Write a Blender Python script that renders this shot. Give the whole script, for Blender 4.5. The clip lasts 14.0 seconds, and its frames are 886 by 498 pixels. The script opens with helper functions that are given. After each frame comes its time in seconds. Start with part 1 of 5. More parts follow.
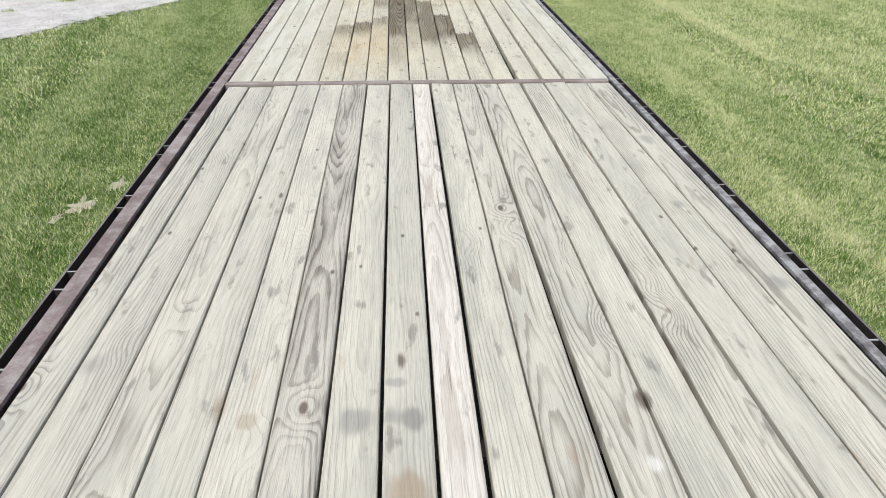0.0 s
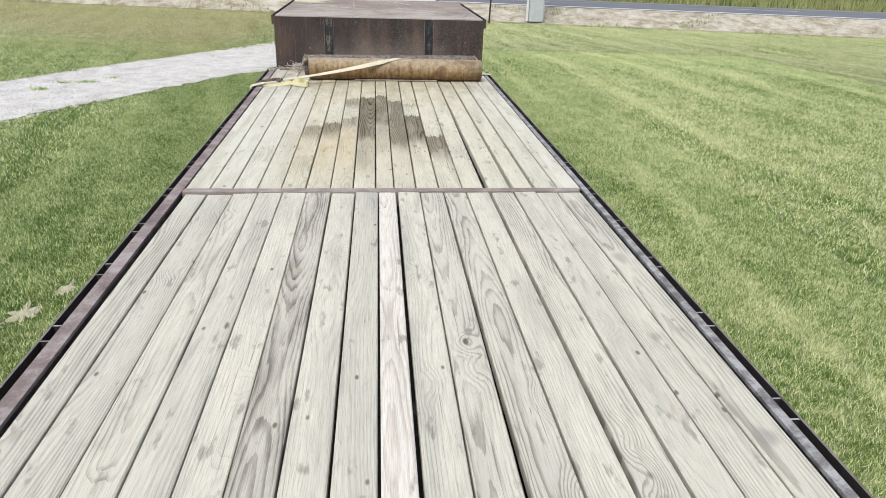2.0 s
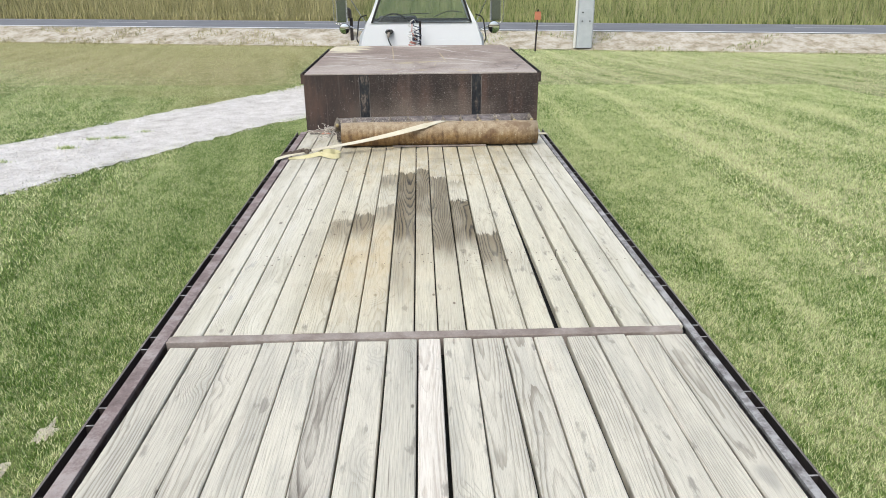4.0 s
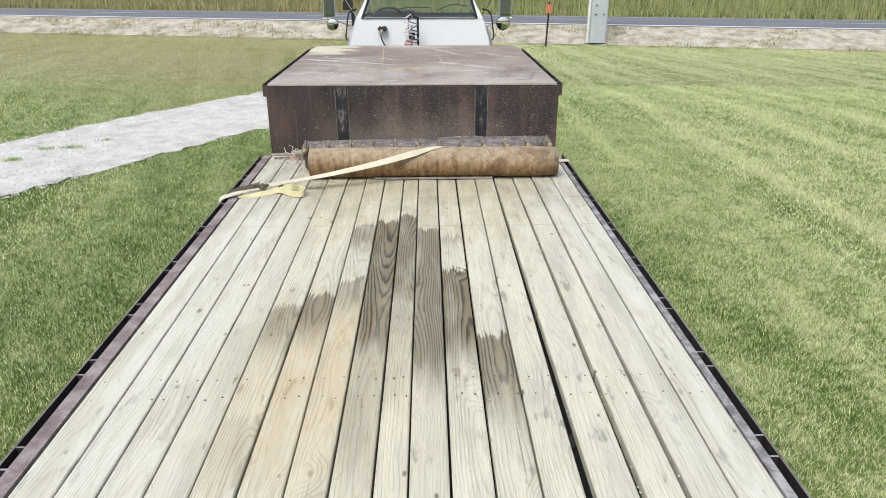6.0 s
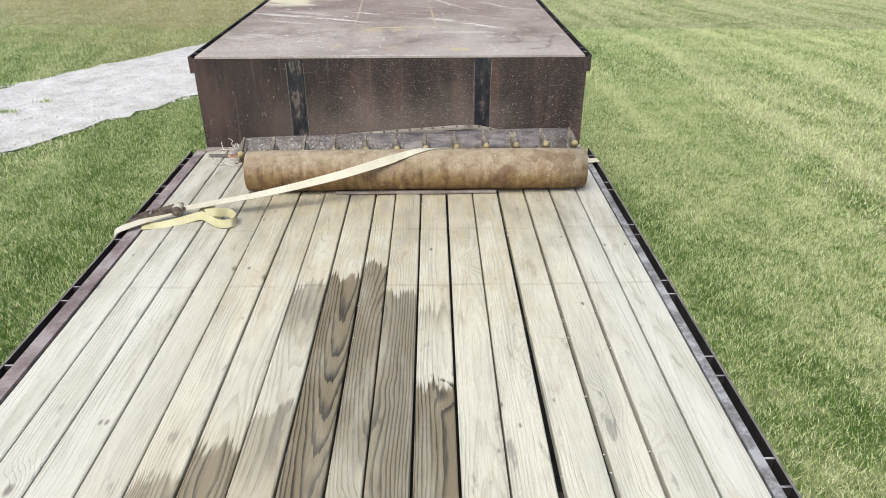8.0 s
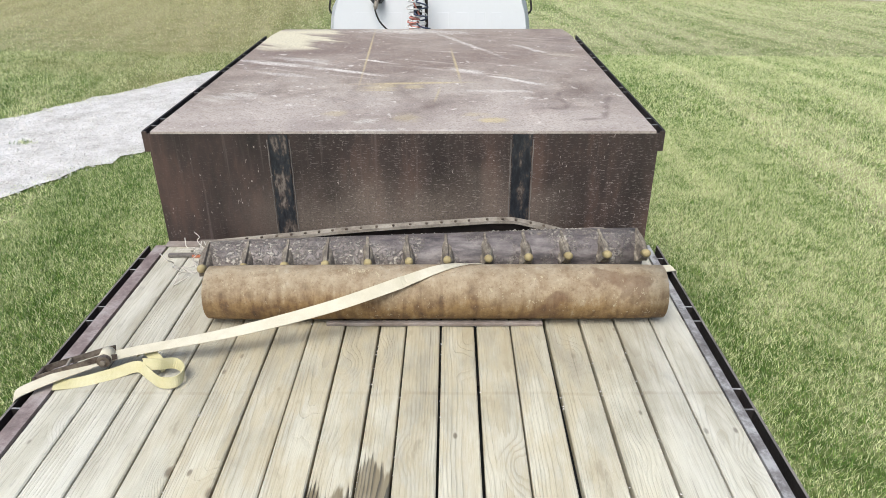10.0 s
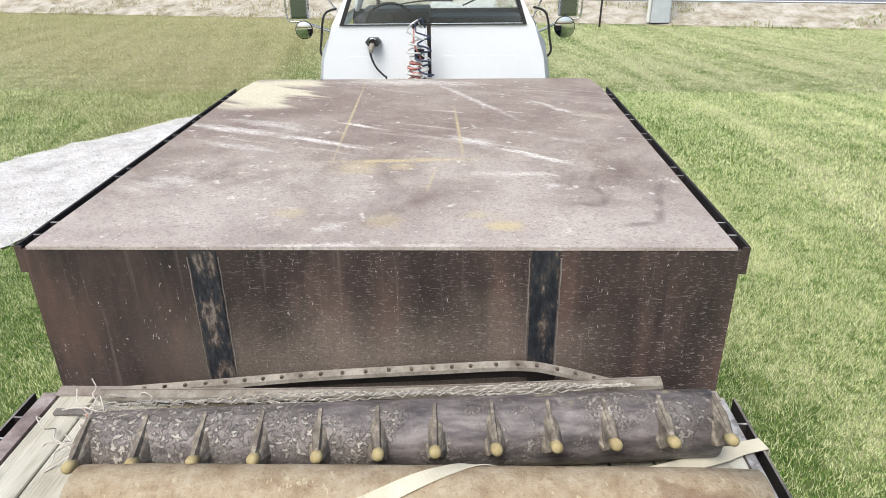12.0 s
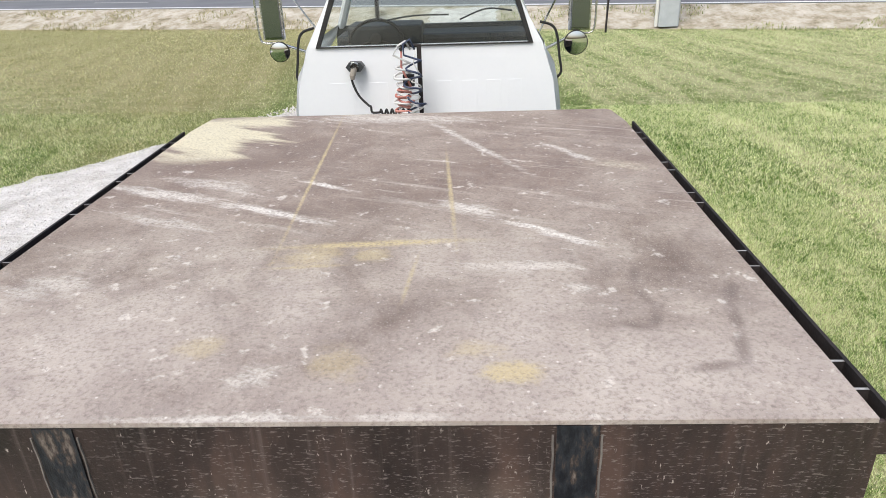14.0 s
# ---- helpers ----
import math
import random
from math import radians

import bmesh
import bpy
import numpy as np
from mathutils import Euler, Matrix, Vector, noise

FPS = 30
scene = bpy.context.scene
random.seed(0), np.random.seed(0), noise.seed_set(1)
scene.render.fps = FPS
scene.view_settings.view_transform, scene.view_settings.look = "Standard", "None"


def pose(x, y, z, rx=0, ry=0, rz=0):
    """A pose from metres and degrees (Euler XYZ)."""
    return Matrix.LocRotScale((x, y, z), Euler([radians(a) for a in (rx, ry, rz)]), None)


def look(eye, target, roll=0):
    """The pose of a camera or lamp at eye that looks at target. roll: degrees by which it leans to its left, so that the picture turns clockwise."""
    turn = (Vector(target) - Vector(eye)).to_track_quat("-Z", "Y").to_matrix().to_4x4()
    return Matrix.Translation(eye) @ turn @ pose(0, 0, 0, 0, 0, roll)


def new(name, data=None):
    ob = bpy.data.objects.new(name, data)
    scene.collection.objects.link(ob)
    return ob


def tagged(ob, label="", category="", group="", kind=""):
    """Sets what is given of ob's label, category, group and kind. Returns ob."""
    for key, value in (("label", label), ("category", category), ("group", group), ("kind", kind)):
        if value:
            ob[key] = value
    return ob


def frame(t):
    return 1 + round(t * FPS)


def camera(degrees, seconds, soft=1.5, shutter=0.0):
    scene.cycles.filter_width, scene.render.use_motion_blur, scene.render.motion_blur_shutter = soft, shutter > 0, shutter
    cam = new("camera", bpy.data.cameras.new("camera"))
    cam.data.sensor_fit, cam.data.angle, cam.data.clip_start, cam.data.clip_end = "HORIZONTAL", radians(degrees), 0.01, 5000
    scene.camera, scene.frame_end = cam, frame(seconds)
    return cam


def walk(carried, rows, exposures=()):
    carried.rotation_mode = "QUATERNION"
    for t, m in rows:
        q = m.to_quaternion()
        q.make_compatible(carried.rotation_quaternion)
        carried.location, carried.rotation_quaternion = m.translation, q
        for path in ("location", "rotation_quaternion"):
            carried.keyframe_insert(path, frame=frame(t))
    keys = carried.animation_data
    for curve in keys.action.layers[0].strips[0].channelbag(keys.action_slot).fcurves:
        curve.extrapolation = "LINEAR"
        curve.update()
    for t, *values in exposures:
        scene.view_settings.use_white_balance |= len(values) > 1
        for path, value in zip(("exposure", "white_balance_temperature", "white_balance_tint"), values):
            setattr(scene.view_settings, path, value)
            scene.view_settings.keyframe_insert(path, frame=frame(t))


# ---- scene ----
cam = camera(66.1, 14.0, 0.9)
PATH = [
    (0, (-0.146, 0.579, 2.203), (-0.021, 2.298, 1.188), 0.7),
    (0.5, (-0.137, 0.634, 2.264), (0.027, 2.428, 1.394), 1.0),
    (1, (-0.133, 0.648, 2.28), (0.065, 2.466, 1.47), 1.4),
    (1.5, (-0.09, 0.695, 2.285), (0.119, 2.512, 1.477), 1.7),
    (2, (-0.069, 0.853, 2.295), (0.129, 2.671, 1.485), 1.9),
    (2.5, (-0.1, 1.143, 2.391), (0.065, 2.966, 1.585), 1.5),
    (3, (-0.024, 1.411, 2.472), (0.1, 3.241, 1.676), 0.8),
    (3.5, (-0.027, 1.675, 2.506), (0.057, 3.516, 1.728), 0.1),
    (4, (-0.026, 1.999, 2.504), (0.04, 3.849, 1.747), -0.3),
    (4.2, (-0.001, 2.131, 2.499), (0.062, 3.983, 1.747), -0.4),
    (6.3, (0.133, 3.699, 2.462), (0.178, 5.534, 1.668), 0.1),
    (6.5, (0.151, 3.868, 2.472), (0.189, 5.692, 1.652), -0.0),
    (7, (0.224, 4.261, 2.472), (0.25, 6.051, 1.58), -0.1),
    (7.2, (0.24, 4.408, 2.471), (0.274, 6.187, 1.558), -0.1),
    (9.3, (0.264, 5.65, 2.478), (0.277, 7.404, 1.517), 0.1),
    (9.5, (0.254, 5.77, 2.491), (0.259, 7.531, 1.543), 0.1),
    (10, (0.229, 6.05, 2.515), (0.216, 7.826, 1.595), -0.2),
    (10.5, (0.258, 6.32, 2.51), (0.227, 8.105, 1.608), -0.4),
    (11, (0.281, 6.593, 2.506), (0.234, 8.382, 1.615), -0.5),
    (11.5, (0.287, 6.849, 2.501), (0.227, 8.644, 1.621), -0.6),
    (12, (0.308, 7.1, 2.496), (0.249, 8.907, 1.641), -0.7),
    (12.5, (0.37, 7.352, 2.521), (0.32, 9.174, 1.697), -0.8),
    (13, (0.349, 7.582, 2.509), (0.309, 9.413, 1.705), -0.9),
    (13.5, (0.312, 7.78, 2.506), (0.272, 9.607, 1.695), -1.4),
    (14, (0.358, 7.978, 2.485), (0.279, 9.791, 1.644), -2.0),
]
EXPOSURES = [(0.0, 0.13, 6150, 5), (3.0, 0.17, 6150, 5), (7.0, 0.2, 6100, 5), (10.0, 0.25, 6100, 5), (12.5, 0.42, 6150, 6), (14.0, 0.26, 6250, 7)]
walk(cam, [(t, look(eye, target, roll)) for t, eye, target, roll in PATH], EXPOSURES)

# ---- world and sun: thin bright cloud ----
SUN_EL, SUN_AZ = radians(58), radians(205)
world = bpy.data.worlds.new("world")
scene.world = world
world.use_nodes = True
wn = world.node_tree
sky = wn.nodes.new("ShaderNodeTexSky")
sky.sky_type = "NISHITA"
sky.sun_disc = False
sky.sun_elevation, sky.sun_rotation = SUN_EL, SUN_AZ
sky.air_density, sky.dust_density, sky.ozone_density = 1.0, 6.0, 0.6
wn.nodes["Background"].inputs["Strength"].default_value = 0.15
wn.links.new(sky.outputs[0], wn.nodes["Background"].inputs["Color"])
sun_data = bpy.data.lights.new("sun", "SUN")
sun_data.energy, sun_data.angle, sun_data.color = 1.5, radians(30), (1.0, 0.98, 0.95)
sun = new("sun", sun_data)
sun_dir = Vector((math.sin(SUN_AZ) * math.cos(SUN_EL), math.cos(SUN_AZ) * math.cos(SUN_EL), math.sin(SUN_EL)))
sun.matrix_world = look(sun_dir * 50, (0, 0, 0))


# ---- materials ----
def nd(nt, kind, **inputs):
    n = nt.nodes.new("ShaderNode" + kind)
    for key, value in inputs.items():
        sock = n.inputs[int(key[1:])] if key[0] == "i" and key[1:].isdigit() else n.inputs[key.replace("_", " ")]
        if isinstance(value, bpy.types.NodeSocket):
            nt.links.new(value, sock)
        else:
            sock.default_value = value
    return n


def math_(nt, op, a, b=0.0, c=0.0, clamp=False):
    n = nd(nt, "Math", i0=a, i1=b, i2=c)
    n.operation, n.use_clamp = op, clamp
    return n.outputs[0]


def mix(nt, f, a, b, blend="MIX"):
    n = nt.nodes.new("ShaderNodeMix")
    n.data_type, n.blend_type = "RGBA", blend
    for k, v in ((0, f), (6, a), (7, b)):
        if isinstance(v, bpy.types.NodeSocket):
            nt.links.new(v, n.inputs[k])
        elif k:
            n.inputs[k].default_value = (*v, 1) if len(v) == 3 else v
        else:
            n.inputs[k].default_value = v
    return n.outputs[2]


def ramp(nt, f, stops):
    n = nd(nt, "ValToRGB", Fac=f)
    e = n.color_ramp.elements
    while len(e) < len(stops):
        e.new(0.5)
    for el, (p, c) in zip(e, stops):
        el.position, el.color = p, (*c, 1) if not isinstance(c, (int, float)) else (c, c, c, 1)
    return n.outputs[0]


def step(nt, v, lo, hi, a=0.0, b=1.0):
    n = nd(nt, "MapRange", Value=v, From_Min=lo, From_Max=hi, To_Min=a, To_Max=b)
    n.interpolation_type = "SMOOTHSTEP"
    return n.outputs[0]


def material(name, rough=0.8, metal=0.0, spec=0.4):
    m = bpy.data.materials.new(name)
    m.use_nodes = True
    b = m.node_tree.nodes["Principled BSDF"]
    b.inputs["Roughness"].default_value = rough
    b.inputs["Metallic"].default_value = metal
    b.inputs["Specular IOR Level"].default_value = spec
    return m, m.node_tree, b


def place(nt, scale=(1, 1, 1), turn=(0, 0, 0), own=False):
    """Coordinates in metres, in the world or on the thing itself."""
    src = nd(nt, "TexCoord").outputs["Object"] if own else nd(nt, "NewGeometry").outputs["Position"]
    if any(turn):
        src = nd(nt, "Mapping", Vector=src, Rotation=turn).outputs[0]
    elif len(set(scale)) == 1:
        src = nd(nt, "Mapping", Vector=src, Rotation=(0.43, 0.31, 0.0), Location=(3.1, 1.7, 0.4)).outputs[0]
    return nd(nt, "Mapping", Vector=src, Scale=scale).outputs[0]


def noise_(nt, vec, scale, detail=4.0, rough=0.55, warp=0.0):
    return nd(nt, "TexNoise", Vector=vec, Scale=scale, Detail=detail, Roughness=rough, Distortion=warp).outputs[0]


def oval(nt, vec, x, y, z, half_length, half_width, turn, fray, amount):
    """Distance from an oval's middle, 1 at its rim, frayed by a noise."""
    n = nd(nt, "Mapping", Vector=vec, Location=(x, y, z), Rotation=(0, 0, turn), Scale=(half_length, half_width, 1.0))
    n.vector_type = "TEXTURE"
    d = nd(nt, "VectorMath", i0=n.outputs[0])
    d.operation = "LENGTH"
    return math_(nt, "MULTIPLY_ADD", fray, amount, math_(nt, "SUBTRACT", d.outputs["Value"], amount * 0.5))


def relief(nt, b, height, dist, strength=1.0):
    n = nd(nt, "Bump", Height=height, Distance=dist, Strength=strength)
    nt.links.new(n.outputs[0], b.inputs["Normal"])


def plain(name, stops, scale=6.0, rough=0.8, metal=0.0, bump=0.002, fine=90.0, spec=0.4, stretch=(1, 1, 1)):
    """A worn surface: a colour range by noise at two scales, with relief."""
    m, nt, b = material(name, rough, metal, spec)
    p = place(nt, stretch)
    a, f = noise_(nt, p, scale, 6, 0.65), noise_(nt, p, fine, 3, 0.6)
    v = math_(nt, "ADD", math_(nt, "MULTIPLY", a, 0.75), math_(nt, "MULTIPLY", f, 0.25))
    col = ramp(nt, v, stops)
    nt.links.new(col, b.inputs["Base Color"])
    nt.links.new(step(nt, f, 0.2, 0.8, rough - 0.12, min(1, rough + 0.1)), b.inputs["Roughness"])
    relief(nt, b, f, bump)
    return m


def wood(name, pale, grey, dark, wet=(), damp=0.0, rings=0.64, marks=()):
    """Weathered softwood boards, grain along y. wet: stretches of y that are soaked dark, with their strength."""
    m, nt, b = material(name, 0.82, 0, 0.25)
    rnd = nd(nt, "ObjectInfo").outputs["Random"]
    geo = nd(nt, "NewGeometry").outputs["Position"]
    shift = nd(nt, "CombineXYZ", X=math_(nt, "MULTIPLY", rnd, 37.0), Y=math_(nt, "MULTIPLY", rnd, 91.0), Z=0.0).outputs[0]
    pos = nd(nt, "VectorMath", i0=geo, i1=shift).outputs[0]
    # knots: sparse cells that push the grain aside
    kv = nd(nt, "Mapping", Vector=pos, Scale=(6.0, 3.0, 0.0)).outputs[0]
    kn = nd(nt, "TexVoronoi", Vector=kv, Scale=1.0, Randomness=1.0)
    kd = kn.outputs["Distance"]
    pick = math_(nt, "GREATER_THAN", nd(nt, "SeparateColor", Color=kn.outputs["Color"]).outputs[0], 0.72)
    swell = math_(nt, "MULTIPLY", step(nt, kd, 0.45, 0.0), pick)
    # growth rings round a pith that wanders below the board
    own = nd(nt, "SeparateXYZ", Vector=nd(nt, "TexCoord").outputs["Object"]).outputs
    r2 = math_(nt, "FRACT", math_(nt, "MULTIPLY", rnd, 7.31))
    wander = noise_(nt, nd(nt, "Mapping", Vector=pos, Scale=(0.4, 0.55, 0.0)).outputs[0], 1.0, 2, 0.45)
    wob = noise_(nt, nd(nt, "Mapping", Vector=pos, Scale=(22, 2.2, 0.0)).outputs[0], 1.0, 3, 0.6)
    cx = math_(nt, "ADD", own[0], math_(nt, "MULTIPLY", math_(nt, "SUBTRACT", r2, 0.5), 0.16))
    dep = math_(nt, "ADD", 0.02, math_(nt, "MULTIPLY", wander, 0.15))
    rad = math_(nt, "SQRT", math_(nt, "ADD", math_(nt, "MULTIPLY", cx, cx), math_(nt, "MULTIPLY", dep, dep)))
    rad = math_(nt, "ADD", rad, math_(nt, "MULTIPLY", swell, 0.034))
    rad = math_(nt, "ADD", rad, math_(nt, "MULTIPLY", wob, 0.013))
    ring = math_(nt, "FRACT", math_(nt, "MULTIPLY", rad, 125.0))
    late = math_(nt, "MULTIPLY", step(nt, ring, 0.42, 0.88), step(nt, ring, 1.0, 0.93))
    fibre = noise_(nt, nd(nt, "Mapping", Vector=pos, Scale=(330, 7.0, 0.0)).outputs[0], 1.0, 3, 0.7)
    check = noise_(nt, nd(nt, "Mapping", Vector=pos, Scale=(85, 1.1, 0.0)).outputs[0], 1.0, 3, 0.6)
    blot = noise_(nt, nd(nt, "Mapping", Vector=pos, Scale=(9.0, 1.3, 0.0)).outputs[0], 1.0, 5, 0.62)
    show = math_(nt, "MULTIPLY", step(nt, blot, 0.32, 0.66, 0.08, 1.0), late)
    col = mix(nt, step(nt, blot, 0.40, 0.68), pale, grey)
    col = mix(nt, math_(nt, "MULTIPLY", r2, 0.45), col, grey)
    r3 = math_(nt, "FRACT", math_(nt, "MULTIPLY", rnd, 23.7))
    col = mix(nt, math_(nt, "MULTIPLY", math_(nt, "MULTIPLY", show, step(nt, r3, 0.15, 0.9, 0.25, 1.25)), rings), col, dark)
    col = mix(nt, math_(nt, "MULTIPLY", step(nt, fibre, 0.42, 0.75), 0.5), col, dark)
    col = mix(nt, step(nt, check, 0.645, 0.72, 0, 0.65), col, (0.16, 0.135, 0.11))
    heart = math_(nt, "MULTIPLY", step(nt, kd, 0.10, 0.045), pick)
    col = mix(nt, math_(nt, "MULTIPLY", heart, 0.85), col, (0.10, 0.07, 0.05))
    # old grey and brown stains
    st = noise_(nt, nd(nt, "Mapping", Vector=geo, Scale=(5.0, 3.2, 0.0)).outputs[0], 1.0, 4, 0.6)
    st2 = noise_(nt, nd(nt, "Mapping", Vector=pos, Scale=(16.0, 5.0, 0.0)).outputs[0], 1.0, 4, 0.55)
    col = mix(nt, step(nt, st, 0.64, 0.78, 0, 0.3), col, (0.19, 0.165, 0.14))
    col = mix(nt, step(nt, st2, 0.605, 0.70, 0, 0.62), col, (0.2, 0.185, 0.16))
    fl = nd(nt, "TexVoronoi", Vector=nd(nt, "Mapping", Vector=pos, Scale=(20.0, 10.0, 0.0)).outputs[0], Scale=1.0)
    fp = math_(nt, "GREATER_THAN", nd(nt, "SeparateColor", Color=fl.outputs["Color"]).outputs[1], 0.92)
    col = mix(nt, math_(nt, "MULTIPLY", math_(nt, "MULTIPLY", step(nt, fl.outputs["Distance"], 0.2, 0.08), fp), 0.8), col, (0.09, 0.07, 0.055))
    st3 = noise_(nt, nd(nt, "Mapping", Vector=pos, Scale=(11.0, 3.5, 0.0)).outputs[0], 1.0, 5, 0.6)
    col = mix(nt, step(nt, st3, 0.63, 0.75, 0, 0.4), col, (0.36, 0.26, 0.16))
    gy = nd(nt, "SeparateXYZ", Vector=geo).outputs[1]
    gx = nd(nt, "SeparateXYZ", Vector=geo).outputs[0]
    if wet or pale == PALE_F:
        for line in (7.43, 7.97):
            q = math_(nt, "ABSOLUTE", math_(nt, "SUBTRACT", gy, line))
            col = mix(nt, math_(nt, "MULTIPLY", step(nt, q, 0.012, 0.004), step(nt, st, 0.35, 0.62, 0.05, 0.5)), col, (0.27, 0.23, 0.17))
    if pale == PALE_F:
        # boards turn darker and browner towards the load, with an uneven edge
        frayed_y = math_(nt, "ADD", gy, math_(nt, "MULTIPLY", math_(nt, "SUBTRACT", st, 0.5), 1.6))
        near = math_(nt, "MULTIPLY", step(nt, frayed_y, 7.5, 8.2), step(nt, noise_(nt, nd(nt, "Mapping", Vector=pos, Scale=(12, 2.5, 0.0)).outputs[0], 1.0, 4, 0.6), 0.3, 0.6, 0.45, 1.0))
        col = mix(nt, math_(nt, "MULTIPLY", near, 0.62), col, (0.23, 0.2, 0.135))
        warm = math_(nt, "MULTIPLY", math_(nt, "MULTIPLY", step(nt, gx, -0.95, -0.5), step(nt, gx, 1.0, 0.6)), math_(nt, "MULTIPLY", step(nt, frayed_y, 6.7, 7.6), step(nt, st2, 0.40, 0.60, 0.1, 0.55)))
        col = mix(nt, warm, col, (0.47, 0.40, 0.26))
        worn = math_(nt, "MAXIMUM", step(nt, gx, -0.6, -0.95), step(nt, gx, 0.85, 1.1))
        col = mix(nt, math_(nt, "MULTIPLY", worn, step(nt, blot, 0.62, 0.4, 0.1, 0.5)), col, (0.62, 0.61, 0.56))
    soak = None
    edge = noise_(nt, nd(nt, "Mapping", Vector=geo, Scale=(22, 2.2, 0.0)).outputs[0], 1.0, 5, 0.6)
    yy = math_(nt, "ADD", gy, math_(nt, "MULTIPLY", math_(nt, "SUBTRACT", edge, 0.5), 0.34))
    yy = math_(nt, "SUBTRACT", yy, math_(nt, "MULTIPLY", late, 0.03))
    # single stains and knots
    ragged = math_(nt, "MULTIPLY_ADD", fibre, 0.4, math_(nt, "MULTIPLY", st2, 0.6)) if marks else None
    for mx, my, ax, ay, k, tone in marks:
        d = oval(nt, geo, mx, my, 0.94, ax, ay, 0.0, ragged, 3.0)
        col = mix(nt, step(nt, d, 1.15, 0.4, 0, k), col, tone)
    for y0, y1, k in wet:
        w = math_(nt, "MULTIPLY", step(nt, yy, y0 - 0.2, y0 + 0.2), step(nt, yy, y1 + 0.02, y1 - 0.03))
        w = math_(nt, "MULTIPLY", w, math_(nt, "MULTIPLY", k, step(nt, blot, 0.25, 0.55, 0.6, 1.0)))
        soak = w if soak is None else math_(nt, "MAXIMUM", soak, w)
    if damp:
        d = math_(nt, "MULTIPLY", step(nt, yy, 4.6, 5.6), step(nt, yy, 6.9, 6.0))
        d = math_(nt, "MULTIPLY", d, step(nt, st2, 0.35, 0.6, 0.55, 1.1))
        col = mix(nt, math_(nt, "MULTIPLY", d, damp * 0.45), col, (0.47, 0.35, 0.175))
    if soak is not None:
        drk = mix(nt, math_(nt, "ADD", math_(nt, "MULTIPLY", late, 0.8), math_(nt, "MULTIPLY", fibre, 0.3)), (0.215, 0.175, 0.105), (0.022, 0.018, 0.015))
        col = mix(nt, soak, col, drk)
        nt.links.new(math_(nt, "SUBTRACT", 0.82, math_(nt, "MULTIPLY", soak, 0.25)), b.inputs["Roughness"])
    nt.links.new(col, b.inputs["Base Color"])
    h = math_(nt, "SUBTRACT", math_(nt, "MULTIPLY", fibre, 0.5), math_(nt, "MULTIPLY", late, 0.4))
    relief(nt, b, h, 0.0028)
    return m


def glass_material(name, tint=(0.9, 0.95, 0.93)):
    m, nt, b = material(name, 0.02, 0, 0.5)
    b.inputs["Base Color"].default_value = (*tint, 1)
    b.inputs["Transmission Weight"].default_value = 1.0
    b.inputs["IOR"].default_value = 1.45
    return m


PALE, GREY, LATE = (0.635, 0.605, 0.515), (0.485, 0.47, 0.41), (0.22, 0.195, 0.155)
PALE_F, GREY_F, LATE_F = (0.64, 0.61, 0.495), (0.51, 0.49, 0.405), (0.28, 0.24, 0.165)
SMUDGE, KNOT, TAN = (0.24, 0.23, 0.215), (0.11, 0.085, 0.065), (0.34, 0.26, 0.18)
REAR_MARKS = ((-0.15, 2.09, 0.016, 0.045, 0.85, KNOT), (-0.27, 1.87, 0.06, 0.05, 0.6, SMUDGE), (-0.18, 1.87, 0.03, 0.04, 0.6, SMUDGE), (-0.13, 1.86, 0.04, 0.045, 0.75, SMUDGE),
              (0.49, 1.9, 0.022, 0.05, 0.85, KNOT), (0.45, 1.68, 0.018, 0.03, 0.6, (0.8, 0.78, 0.74)), (-0.63, 1.93, 0.022, 0.06, 0.7, TAN), (-0.55, 1.88, 0.03, 0.03, 0.5, TAN), (-0.15, 1.62, 0.06, 0.07, 0.7, TAN),
              (1.12, 3.78, 0.045, 0.07, 0.5, SMUDGE), (1.13, 2.44, 0.04, 0.055, 0.6, SMUDGE), (1.01, 3.04, 0.04, 0.04, 0.5, SMUDGE), (-1.02, 2.13, 0.035, 0.05, 0.45, SMUDGE), (-0.64, 3.19, 0.012, 0.03, 0.8, KNOT), (-0.17, 2.0, 0.04, 0.02, 0.5, SMUDGE))
WOOD_REAR = wood("weathered_pine", PALE, GREY, LATE, marks=REAR_MARKS)
WOOD_REAR_DARK = wood("weathered_pine_streaked", (0.62, 0.59, 0.51), (0.35, 0.33, 0.285), (0.11, 0.095, 0.08))
WOOD_REAR_NEW = wood("weathered_pine_bright", (0.74, 0.70, 0.63), (0.62, 0.59, 0.53), (0.27, 0.2, 0.15))
WOOD_FRONT = wood("treated_pine", PALE_F, GREY_F, LATE_F, rings=0.36)
WETNESS = {
    3: (((5.9, 6.2, 0.15),), 0.15),
    4: (((6.0, 6.36, 0.55), (5.2, 5.5, 0.25)), 0.6),
    5: (((6.1, 6.5, 0.8),), 1.0),
    6: (((7.08, 7.42, 0.65), (6.3, 6.66, 0.55)), 1.0),
    7: (((5.95, 7.5, 0.95), (5.2, 6.0, 0.3)), 0.5),
    8: (((6.4, 7.62, 0.85), (5.6, 6.5, 0.35)), 0.4),
    9: (((5.75, 7.37, 0.82),), 0.3),
    10: (((5.9, 6.78, 0.95), (7.19, 7.25, 0.7)), 0.15),
    11: (((5.5, 6.06, 0.85),), 0.1),
}
WOOD_WET = {i: wood("treated_pine_soaked", PALE_F, GREY_F, LATE_F, w, d, 0.4) for i, (w, d) in WETNESS.items()}
